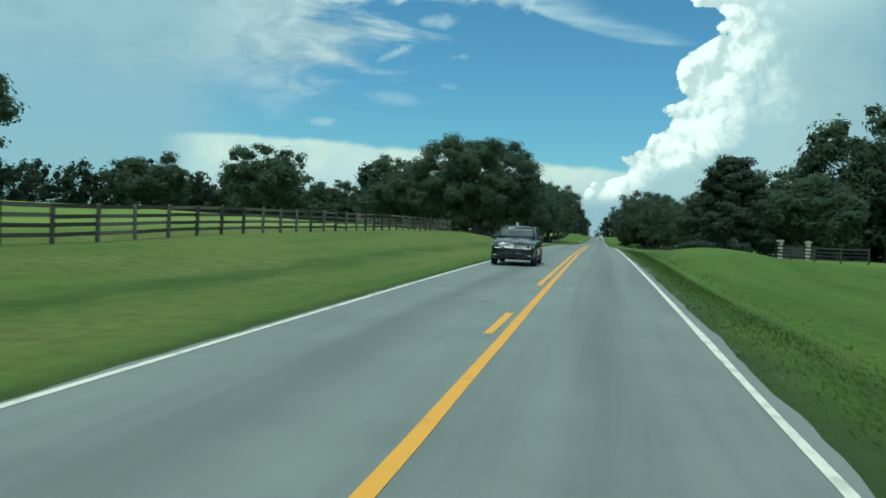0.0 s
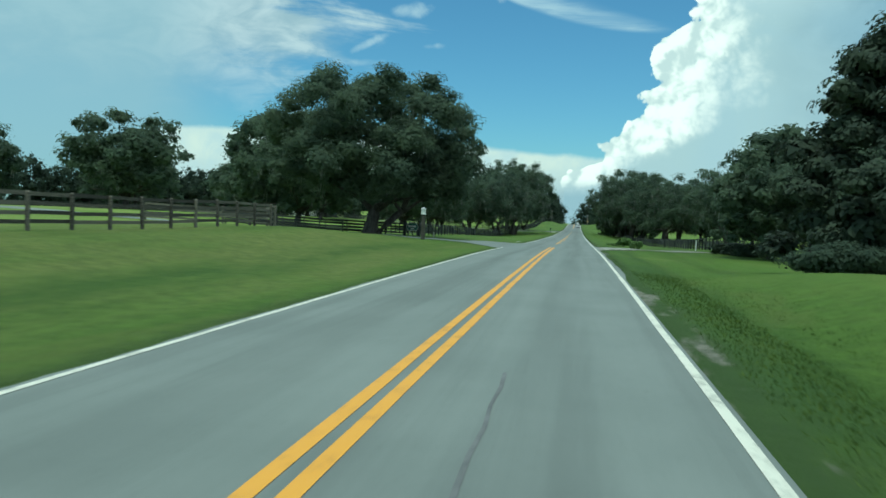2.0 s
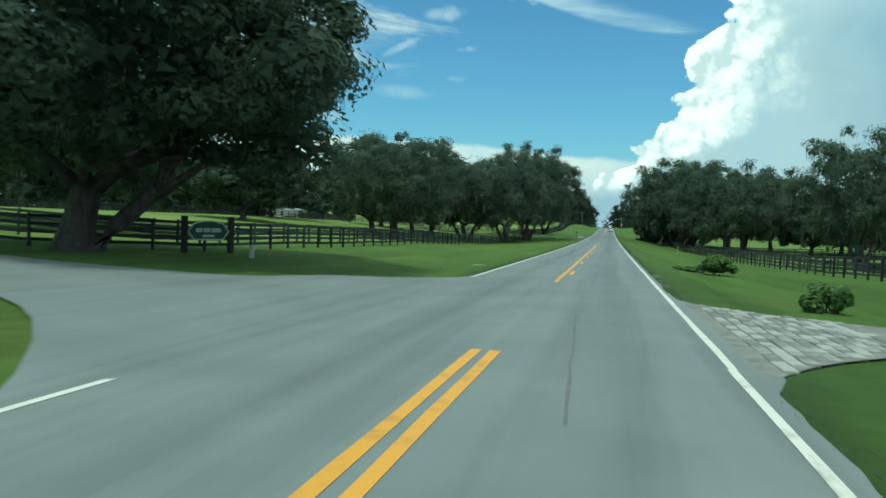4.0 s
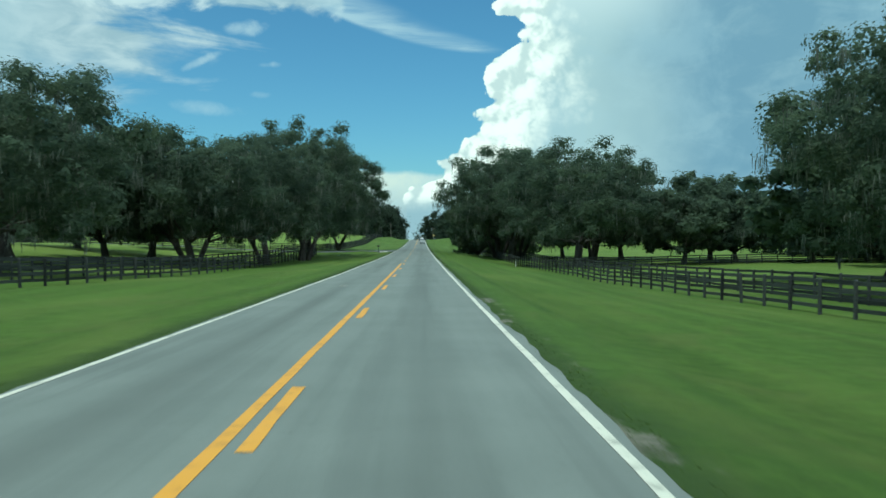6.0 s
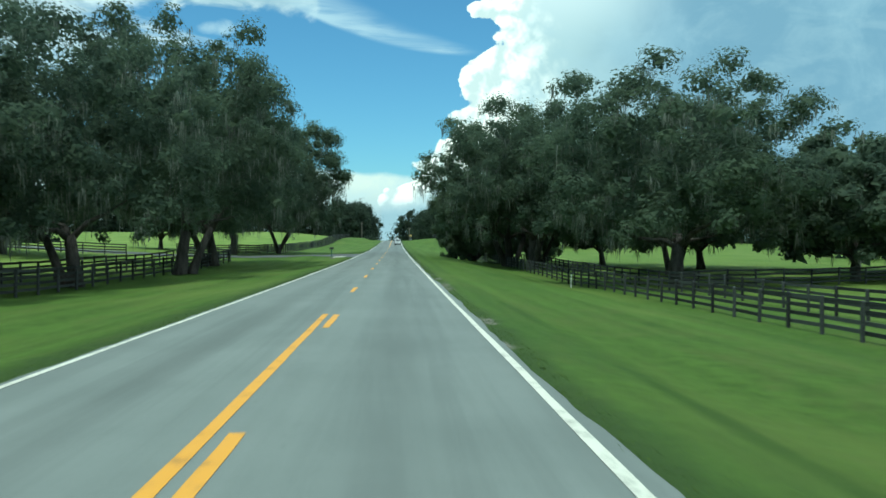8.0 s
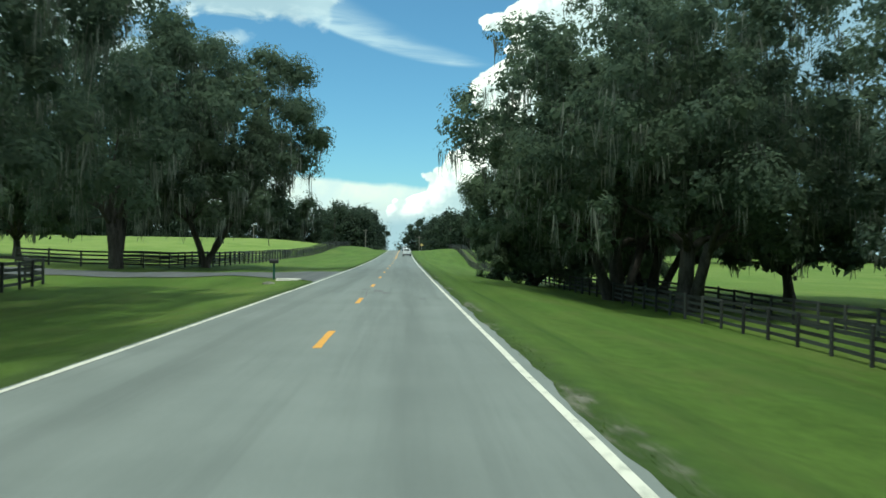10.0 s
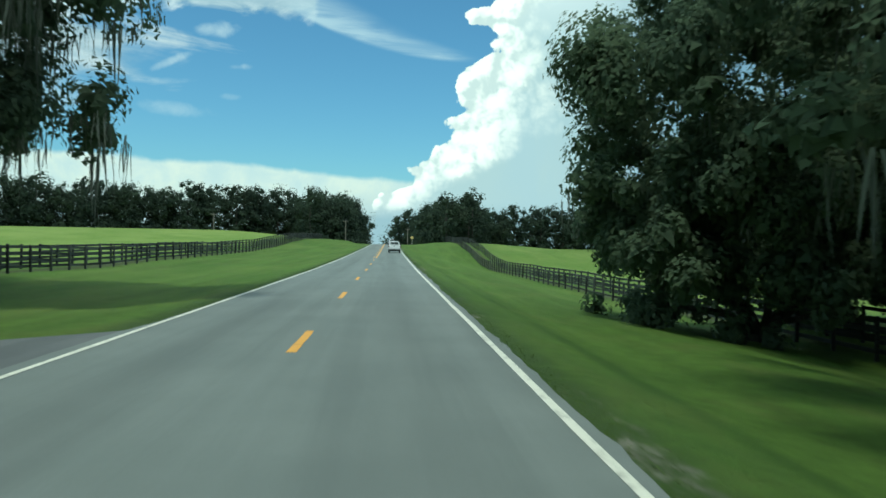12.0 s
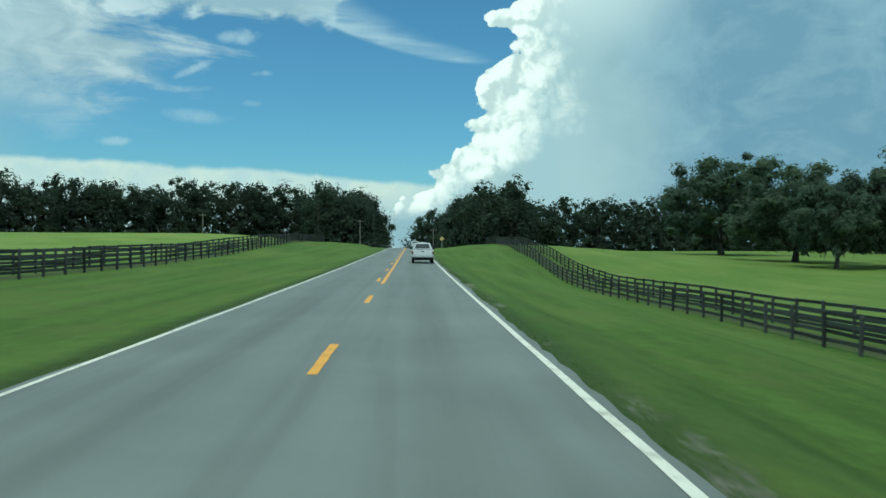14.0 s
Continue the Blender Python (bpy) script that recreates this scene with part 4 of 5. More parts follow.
plant(make_tree(14, 12.5, 7.0, 0.4, 110000, 0.105, "dense rounded oak with foliage down to the grass", ((0, 0, (0.2, 0.1), 1.0),), 0.4, 40, 1.2, 150, mat=LEAF_LIFTED, corners=3, droop=110, swell=1.12, rise=0.42, inside=0.14, inner=1500),
      ((14.2, 331.5, 0, 0.95, 1.1), (24, 338, 90, 0.9, 1.0)))
# the large oak by the side road and the others of the early stretch
plant(make_tree(15, 16.8, 11.0, 2.6, 110000, 0.125, "huge spreading oak beside the side road", ((0, 0, (0.3, 0.2), 1.2), (0.7, 0.2, (2.2, 0.4), 0.7)), 0.6, 90, 1.8, 150, corners=3),
      ((-18.6, 128.5, 0, 1.06, 0.93),))
plant(make_tree(16, 15.5, 9.0, 2.2, 15500, 0.245, OAK, girth=0.5, moss=60, clumps=84, droop=10, swell=1.28, corners=3),
      ((-80, 186, 0, 1.25, 1.12), (-68, 252, 70, 1.2, 0.82), (-84, 249, 150, 1.1, 0.84), (-36, 226, 220, 1.1, 0.97), (-33, 256, 30, 1.05, 1.0), (38, 213, 0, 1.15, 0.92), (24.5, 101, 15, 0.8, 0.62),
       (62, 245, 200, 1.1, 1.0), (38, 297, 90, 1.05, 1.05), (37, 119, 100, 1.12, 1.26), (60, 476, 30, 1.1, 0.95), (66, 521, 180, 1.45, 1.28), (-50.5, 51, 60, 0.9, 0.85), (70, 262, 300, 1.1, 1.0), (50, 285, 40, 1.0, 0.9), (-40, 290, 250, 1.1, 1.0),
       (-34, 150, 30, 0.95, 0.85), (-41, 160, 100, 1.0, 0.9)))
plant(make_tree(17, 14.0, 8.0, 2.0, 15500, 0.235, OAK, girth=0.45, moss=70, clumps=84, droop=10, swell=1.28, corners=3),
      ((-50, 208, 0, 1.1, 0.82), (-58, 236, 160, 1.0, 0.9), (-98, 220, 90, 1.2, 1.0), (-108, 180, 40, 1.3, 1.0), (54, 453, 10, 0.72, 0.8), (64, 456, 220, 1.1, 1.02), (84, 470, 120, 1.2, 1.15),
       (14.5, 106.5, 200, 0.55, 0.48), (21, 121, 20, 0.9, 0.8), (33, 128, 130, 1.0, 0.9), (50, 218, 45, 1.0, 1.0), (-45, 262, 310, 1.1, 1.0), (30, 312, 100, 1.0, 1.1), (-36, 334, 270, 0.9, 0.9), (-33, 241, 190, 1.0, 1.04),
       (22, 138, 75, 0.7, 0.7), (40, 268, 15, 0.95, 0.82), (50, 274, 95, 1.0, 0.85), (59, 268, 210, 1.0, 0.84), (67, 276, 330, 1.05, 0.85)))


def make_conifer(seed):
    """A dense dark tree with layered boughs down to the ground."""
    r = np.random.default_rng(seed)
    tree = new("tree")
    tagged(tree, "dense dark evergreen with layered boughs behind the hedge", "tree", "roadside trees")
    part("trunk", tube(bmesh.new(), [(0, 0, -0.3), (0, 0, 4), (0.1, 0.1, 8.5), (0.1, 0.0, 10.6)], [0.42, 0.3, 0.16, 0.03], 8), BARK, tree, "dark trunk", True)
    cs, rs = [], []
    for k in range(64):
        z = 0.9 + 9.0 * (k / 63) ** 0.95
        q = 5.4 * (1 - 0.8 * ((z - 0.9) / 9.6) ** 1.5)
        a = k * 2.4 + r.normal(0, 0.2)
        d = q * (0.45 + 0.5 * r.random())
        cs.append((d * math.cos(a), d * math.sin(a), z))
        rs.append((1.5 * (0.7 + 0.4 * r.random()), 1.5 * (0.7 + 0.4 * r.random()), 0.72))
    v, f = foliage(r, np.array(cs), np.array(rs), 40000, 0.13)
    part_mesh("crown", arrays_mesh("crown", v, f), LEAF_DARK, tree, "very dark layered foliage")
    return tree


plant(make_conifer(21), ((13.8, 83.5, 0, 0.92, 0.95),))


def make_wood(seed, spots, label, height, size, per):
    """A far wood of many trees, as one mass of crowns over trunks."""
    r = np.random.default_rng(seed)
    cs, rs = [], []
    bm = bmesh.new()
    for x, y in spots:
        g = float(ground_z(x, y))
        h = height * (0.82 + 0.30 * r.random())
        w = height * (0.38 + 0.14 * r.random())
        tube(bm, [(x, y, g - 0.3), (x + r.normal(0, 0.3), y, g + h * 0.5), (x + r.normal(0, 0.3), y, g + h * 0.9)], [0.32, 0.2, 0.05], 5)
        for k in range(24):
            u = 0.04 + 0.94 * (k / 23)
            a = k * 2.4 + r.normal(0, 0.4)
            q = w * (0.85 if u < 0.75 else 0.45) * r.random() ** 0.5
            s = w * (0.26 + 0.2 * r.random()) * (1.0 if u < 0.8 else 0.75)
            cs.append((x + q * math.cos(a), y + q * math.sin(a), g + h * u - s * 0.35))
            rs.append((s * 1.2, s * 1.2, s * 0.95))
    cs, rs = np.array(cs), np.array(rs)
    wood = new("wood")
    tagged(wood, label, "woodland", kind="stuff")
    tagged(part("trunks", bm, BARK, wood), kind="stuff")
    v, f = foliage(r, cs, rs, per * len(spots), size, 3, 1.5)
    tagged(part_mesh("crowns", arrays_mesh("crowns", v, f), LEAF_FAR, wood), kind="stuff")
    v, f = leaf_arrays(r, cs[::2], rs[::2] * 0.8, 260 * len(spots), size * 2.2, 3, 0.5)
    tagged(part_mesh("inner_foliage", arrays_mesh("inner_foliage", v, f), LEAF_FAR, wood), kind="stuff")
    return wood


def row(seed, x0, y0, x1, y1, gap, depth, rows=2):
    r = random.Random(seed)
    n = int(math.hypot(x1 - x0, y1 - y0) / gap)
    dx, dy = (y1 - y0), -(x1 - x0)
    l = math.hypot(dx, dy)
    out = []
    for q in range(rows):
        for k in range(n + 1):
            u = (k + r.uniform(-0.35, 0.35)) / max(1, n)
            s = (q + r.uniform(-0.3, 0.3)) * depth
            out.append((x0 + (x1 - x0) * u + dx / l * s, y0 + (y1 - y0) * u + dy / l * s))
    return out


FAR = "dark line of distant trees beyond the paddocks"
make_wood(31, row(1, -22, 705, -330, 560, 7.0, -9), FAR, 20.3, 0.50, 2000)
make_wood(32, row(2, -21, 640, -19, 780, 9, -8), FAR, 22, 0.52, 1400)
make_wood(33, row(3, 18, 545, 20, 720, 9, 9), FAR, 15.5, 0.42, 1700)
make_wood(34, row(4, 30, 565, 170, 640, 8, -9), FAR, 14, 0.42, 1600)
make_wood(35, row(5, 110, 540, 200, 430, 9, -9), FAR, 15, 0.5, 900)
make_wood(36, row(6, -260, 110, -120, 340, 8, -10), FAR, 16, 0.55, 900)
make_wood(37, row(7, -125, 335, -60, 350, 9, -9, 1), FAR, 10, 0.5, 1200)
make_wood(38, row(8, 62, 170, 85, 340, 8, 9), FAR, 13, 0.45, 900)
make_wood(39, row(9, 11, 900, 40, 905, 8, -10), FAR, 27, 0.8, 900)
make_wood(40, row(10, 38, 112, 70, 175, 9, 9), FAR, 13, 0.45, 1000)
make_wood(41, row(11, -300, -60, -260, 110, 12, -10, 1), FAR, 16, 0.8, 800)
make_wood(42, row(12, 45, -60, 52, 60, 12, 10, 1), FAR, 13, 0.7, 600)
make_wood(43, row(13, -60, -120, 60, -130, 12, -10, 1), FAR, 14, 0.8, 500)
make_wood(44, row(14, -135, 345, -90, 400, 9, -9, 1), FAR, 10, 0.5, 1000)

# ---------------------------------------------------------------- shrubs, hedge and grass tufts
def make_bush(name, seed, sx, sy, sz, leaves, size, label, category, lumps=9, mat=None, cone=0.0, lump=0.42):
    """A shrub: a few stems under a lumpy mass of leaves."""
    r = np.random.default_rng(seed)
    bush = new(name)
    tagged(bush, label, category)
    cs = np.stack([r.uniform(-0.62, 0.62, lumps) * sx, r.uniform(-0.62, 0.62, lumps) * sy, r.uniform(0.25, 0.7, lumps) * sz], 1)
    rs = np.stack([np.full(lumps, lump * sx), np.full(lumps, lump * sy), r.uniform(0.66, 1.0, lumps) * lump * sz], 1)
    cs[:, :2] *= (1.15 - cone * cs[:, 2:] / sz) if cone else 1.0
    bm = bmesh.new()
    for c in cs[:5]:
        tube(bm, [(c[0] * 0.2, c[1] * 0.2, -0.1), (c[0] * 0.6, c[1] * 0.6, c[2] * 0.5), tuple(c)], [0.03, 0.02, 0.008], 5)
    part("stem", bm, BARK, bush, "thin woody stems")
    v, f = foliage(r, cs, rs, leaves, size, 4)
    v[:, 2] = np.maximum(v[:, 2], 0.02)
    part_mesh("foliage", arrays_mesh("foliage", v, f), mat or BUSH, bush, "small green leaves")
    return bush


def on_ground(ob, x, y, turn=0.0, sink=0.03):
    ob.matrix_basis = pose(x, y, float(ground_z(x, y)) - sink, 0, 0, turn)
    return ob


on_ground(make_bush("shrub", 51, 1.45, 1.5, 1.25, 7000, 0.065, "wild leafy green shrub on the roadside grass", "shrub", 34, None, 0.8, 0.22), 7.35, 146.3)
on_ground(make_bush("shrub", 52, 0.9, 1.2, 0.36, 2200, 0.05, "low weedy green shrub on the roadside grass", "shrub", 7), 6.2, 148.8)
on_ground(make_bush("shrub", 53, 0.6, 0.6, 0.75, 2500, 0.06, "small green shrub beside the gravel driveway", "shrub", 7), 6.9, 122.3)
on_ground(make_bush("round_bush", 54, 1.05, 1.05, 1.6, 8000, 0.06, "clipped round green bush at the end of a hedge", "bush", 16, LEAF), 14.6, 80.0)
hedge = make_bush("hedge", 56, 2.9, 0.8, 1.1, 16000, 0.06, "long clipped green hedge on the grass bank", "hedge", 30, LEAF)
on_ground(hedge, 11.4, 79.6, 8)
on_ground(make_bush("hedge", 57, 4.0, 0.7, 0.9, 12000, 0.07, "low dark hedge in front of the trees", "hedge", 30, LEAF_DARK), 13.6, 110, -50)

# fringe of longer blades where the mown grass meets the asphalt
r = np.random.default_rng(61)
count = 45000
side = r.choice([-1, 1], count)
y = r.uniform(2, 412, count)
x = side * (np.where(side > 0, 3.48, np.where(y < 104, 3.54, 3.40)) + 0.34 * r.random(count) ** 1.3)
keep = ~((side < 0) & (np.abs(y - 118.5) < 13)) & ~((side < 0) & (np.abs(y - 310) < 11.5)) & ~((side > 0) & (np.abs(y - 117.5) < 7.5))
clumpy = np.sin(y * 1.7 + side) + np.sin(y * 0.61 + 2 * side) + np.sin(y * 4.3) * 0.7
keep &= r.random(count) < 0.75 + 0.10 * clumpy
x, y = x[keep], y[keep]
n = len(x)
z = np.where(np.abs(x) < 3.75, road_z(y) - 0.066, ground_z(x, y))
base = np.stack([x, y, z - 0.005], 1)
a = r.random(n) * math.tau
d = np.stack([np.cos(a), np.sin(a), np.zeros(n)], 1) * (0.006 + 0.007 * r.random((n, 1)))
tip = base + np.stack([r.normal(0, 0.025, n), r.normal(0, 0.025, n), 0.015 + 0.025 * r.random(n)], 1)
v = np.stack([base - d, base + d, tip], 1).reshape(-1, 3)
mesh = arrays_mesh("verge_grass", v, np.arange(len(v)).reshape(-1, 3))
mesh.materials.append(BLADES)
tagged(new("verge_grass", mesh), "uneven green grass blades along the road's edge", "grass", kind="stuff")

# rough unmown tufts in the shallow ditch beside the lane
r = np.random.default_rng(62)
spots = 900
cx, cy = r.normal(4.9, 0.7, spots), r.uniform(6, 80, spots)
x = np.repeat(cx, 40) + r.normal(0, 0.40, spots * 40)
y = np.repeat(cy, 40) + r.normal(0, 1.1, spots * 40)
keep = x > 3.8
x, y = x[keep], y[keep]
n = len(x)
base = np.stack([x, y, ground_z(x, y) - 0.01], 1)
a = r.random(n) * math.tau
d = np.stack([np.cos(a), np.sin(a), np.zeros(n)], 1) * (0.006 + 0.008 * r.random((n, 1)))
tip = base + np.stack([r.normal(0, 0.03, n), r.normal(0, 0.03, n), 0.03 + 0.05 * r.random(n)], 1)
v = np.stack([base - d, base + d, tip], 1).reshape(-1, 3)
mesh = arrays_mesh("ditch_grass", v, np.arange(len(v)).reshape(-1, 3))
mesh.materials.append(BLADES)
tagged(new("ditch_grass", mesh), "rough unmown grass tufts in the shallow roadside ditch", "grass", kind="stuff")

# ---------------------------------------------------------------- roadside furniture
def lamp_post():
    post = new("lamp_post")
    tagged(post, "grey wooden gate post with a white lantern on top", "lamp post")
    part("post", box(bmesh.new(), -0.13, 0.13, -0.13, 0.13, -0.2, 1.95, 0.02), FENCE_GREY, post)
    part("cap", box(bmesh.new(), -0.18, 0.18, -0.18, 0.18, 1.95, 2.02, 0.015), WALL_WHITE, post, "white cap")
    part("lantern", box(bmesh.new(), -0.15, 0.15, -0.15, 0.15, 2.02, 2.36, 0.03), WALL_WHITE, post, "white lantern box")
    bm = bmesh.new()
    bmesh.ops.create_cone(bm, cap_ends=True, segments=4, radius1=0.3, radius2=0.04, depth=0.16, matrix=pose(0, 0, 2.44, 0, 0, 45))
    part("roof", bm, ROOF_GREY, post, "small grey roof")
    return post



on_ground(lamp_post(), -9.8, 110.7)
gate_wall = new("entrance_gate")
tagged(gate_wall, "dark boarded entrance gate with pale capped pillars behind the fence", "gate")
part("gate_panel", box(bmesh.new(), -0.6, 3.6, -0.1, 0.1, -0.3, 1.42, 0.02), FENCE_BLACK, gate_wall, "dark boarded panels")
part("top_rail", box(bmesh.new(), -0.65, 3.65, -0.14, 0.14, 1.423, 1.52, 0.015), FENCE_BLACK, gate_wall, "dark top rail")
# pillars in concrete duller than white paint, a tone that carries their shade
for px in (0.0, 2.9):
    pillar = part("pillar", box(bmesh.new(), px - 0.24, px + 0.24, -0.24, 0.24, -0.3, 1.9, 0.03), CONCRETE, gate_wall, "pale square pillar")
    part("cap", prism(bmesh.new(), [(px - 0.36, 1.903), (px + 0.36, 1.903), (px + 0.34, 2.0), (px, 2.1), (px - 0.34, 2.0)], -0.36, 0.36), CONCRETE, pillar, "overhanging cap")
on_ground(gate_wall, 21.2, 95, 0)
stake = new("stake")
tagged(stake, "thin pale wooden stake lying on the mown verge", "stake")
part("rod", tube(bmesh.new(), [(0, -0.42, 0.04), (0.02, 0.0, 0.05), (0, 0.42, 0.04)], [0.014, 0.015, 0.013], 6), CONCRETE, stake)
on_ground(stake, -4.6, 140.0, -42, 0.0)
# scraps on the asphalt
for x, y, l in ((-1.67, 185.9, 0.16), (-1.9, 142.9, 0.2)):
    scrap = new("litter")
    tagged(scrap, "small pale scrap lying on the asphalt", "litter")
    part("scrap", box(bmesh.new(), -l, l, -0.05, 0.05, 0.0, 0.02, 0.008), CONCRETE, scrap)
    scrap.matrix_basis = pose(x, y, float(road_z(y)) - 0.015 * abs(x), 0, 0, 8)

warning = new("road_sign")
tagged(warning, "small faded yellow diamond sign on a grey post", "sign")
part("post", box(bmesh.new(), -0.04, 0.04, -0.03, 0.03, -0.3, 2.3, 0.005), CONCRETE, warning)
part("board", prism(bmesh.new(), [(-0.5, 1.95), (0, 1.45), (0.5, 1.95), (0, 2.45)], -0.045, -0.031), SIGN_YELLOW, warning, "yellow diamond board")
on_ground(warning, 7.5, 520)


def farm_sign():
    """A dark hexagonal board with a pale rim, hung between two posts, with bars for its lettering."""
    sign = new("farm_sign")
    tagged(sign, "dark green six-sided farm sign with a pale rim on black posts", "sign")
    outline = ((-1.0, 0.0), (-0.72, 0.34), (-0.28, 0.44), (0.28, 0.44), (0.72, 0.34), (1.0, 0.0), (0.72, -0.34), (-0.72, -0.34))
    board = part("board", prism(bmesh.new(), [(x, z + 0.95) for x, z in outline], -0.03, 0.03), GREEN_PAINT, sign, "dark green board")
    rim = bmesh.new()
    pts = [Vector((x, -0.045, z + 0.95)) for x, z in outline]
    for p, q in zip(pts, pts[1:] + pts[:1]):
        tube(rim, [tuple(p), tuple(q)], [0.035, 0.035], 6)
    part("rim", rim, CONCRETE, board, "pale raised rim")
    for x0, x1, z0, z1 in ((-0.62, -0.30, 0.92, 1.10), (-0.24, 0.08, 0.92, 1.10), (0.14, 0.62, 0.92, 1.10), (-0.28, 0.28, 0.72, 0.82)):
        part("lettering", box(bmesh.new(), x0, x1, -0.045, -0.03, z0, z1, 0.004), CONCRETE, board, "pale lettering bar")
    for x in (-1.15, 1.15):
        part("post", box(bmesh.new(), x - 0.11, x + 0.11, -0.11, 0.11, -0.3, 1.6, 0.02), FENCE_BLACK, sign, "thick black post")
    return sign


on_ground(farm_sign(), -15.2, 132.6, 62)
stub = new("marker_post")
tagged(stub, "short pale concrete marker post on the grass", "marker")
part("post", box(bmesh.new(), -0.08, 0.08, -0.08, 0.08, -0.2, 0.55, 0.02), CONCRETE, stub)
on_ground(stub, -12.7, 131.6)
thin = new("marker_post")
tagged(thin, "thin white marker stake beside the fence", "marker")
part("post", tube(bmesh.new(), [(0, 0, -0.2), (0, 0, 0.5), (0.02, 0, 1.05)], [0.045, 0.045, 0.04], 8), WALL_WHITE, thin)
on_ground(thin, 14.7, 262.5)
on_ground(copy_thing(thin, Matrix.Identity(4)), 13.6, 133.9)


def mailbox():
    box_thing = new("mailbox")
    tagged(box_thing, "dark mailbox on a green post beside the driveway", "mailbox")
    part("post", box(bmesh.new(), -0.06, 0.06, -0.06, 0.06, -0.2, 1.02, 0.01), GREEN_PAINT, box_thing, "dark green post")
    outline = [(-0.11, 1.02)] + [(0.11 * math.cos(math.pi * (1 - k / 8)), 1.16 + 0.11 * math.sin(math.pi * k / 8)) for k in range(9)] + [(0.11, 1.02)]
    bm = prism(bmesh.new(), outline, -0.26, 0.26)
    bmesh.ops.rotate(bm, verts=bm.verts, matrix=Matrix.Rotation(radians(90), 3, "Z"))
    body = part("body", bm, TRIM, box_thing, "black arched box")
    part("flag", box(bmesh.new(), 0.05, 0.2, 0.112, 0.12, 1.14, 1.2, 0.002), LAMP_RED, body, "small red flag")
    return box_thing


on_ground(mailbox(), -6.4, 303.6)
slab = new("culvert_slab")
tagged(slab, "pale broken concrete culvert slab on the grass", "slab")
bm = bmesh.new()
q = np.random.default_rng(81)
lower = [bm.verts.new((0.85 * (0.8 + 0.3 * q.random()) * math.cos(k * math.tau / 14), 0.55 * (0.8 + 0.3 * q.random()) * math.sin(k * math.tau / 14), -0.05)) for k in range(14)]
upper = [bm.verts.new((v.co.x * 0.88, v.co.y * 0.86, 0.11 + 0.03 * q.random())) for v in lower]
for k in range(14):
    bm.faces.new((lower[k], lower[(k + 1) % 14], upper[(k + 1) % 14], upper[k]))
bm.faces.new(upper)
part("slab", bm, CONCRETE, slab)
on_ground(slab, -5.3, 302.2)
rock = new("rock")
tagged(rock, "low grey rock half sunk in the grass", "rock")
bm = bmesh.new()
bmesh.ops.create_icosphere(bm, subdivisions=3, radius=0.4)
for v in bm.verts:
    v.co *= 1 + 0.25 * noise.noise(v.co * 3)
    v.co.z *= 0.4
part("stone", bm, ROCK, rock, "", True)
on_ground(rock, -5.9, 299.0)
litter = new("litter")
tagged(litter, "crumpled dark blue wrapper on the grass", "litter")
bm = bmesh.new()
bmesh.ops.create_icosphere(bm, subdivisions=2, radius=0.055)
for v in bm.verts:
    v.co *= 1 + 0.7 * noise.noise(v.co * 14)
part("wrapper", bm, plain("dark_blue_plastic", (0.06, 0.085, 0.13), 0.4), litter)
on_ground(litter, -5.9, 137.1, sink=-0.04)


def utility_pole(x, y, tall):
    pole = new("utility_pole")
    tagged(pole, "tall grey wooden utility pole before the woods", "utility pole", "utility poles")
    part("pole", tube(bmesh.new(), [(0, 0, -0.5), (0, 0, tall * 0.5), (0, 0, tall)], [0.19, 0.16, 0.12], 8), WOOD_POLE, pole)
    part("crossarm", box(bmesh.new(), -1.1, 1.1, -0.06, 0.06, tall - 0.75, tall - 0.6, 0.01), WOOD_POLE, pole)
    for px in (-0.95, 0.0, 0.95):
        part("insulator", tube(bmesh.new(), [(px, 0, tall - 0.6), (px, 0, tall - 0.42)], [0.05, 0.035], 6), CONCRETE, pole)
    return on_ground(pole, x, y)


utility_pole(-64.7, 612, 6.5)
utility_pole(-16.2, 629, 8.5)
utility_pole(9.0, 640, 9.0)

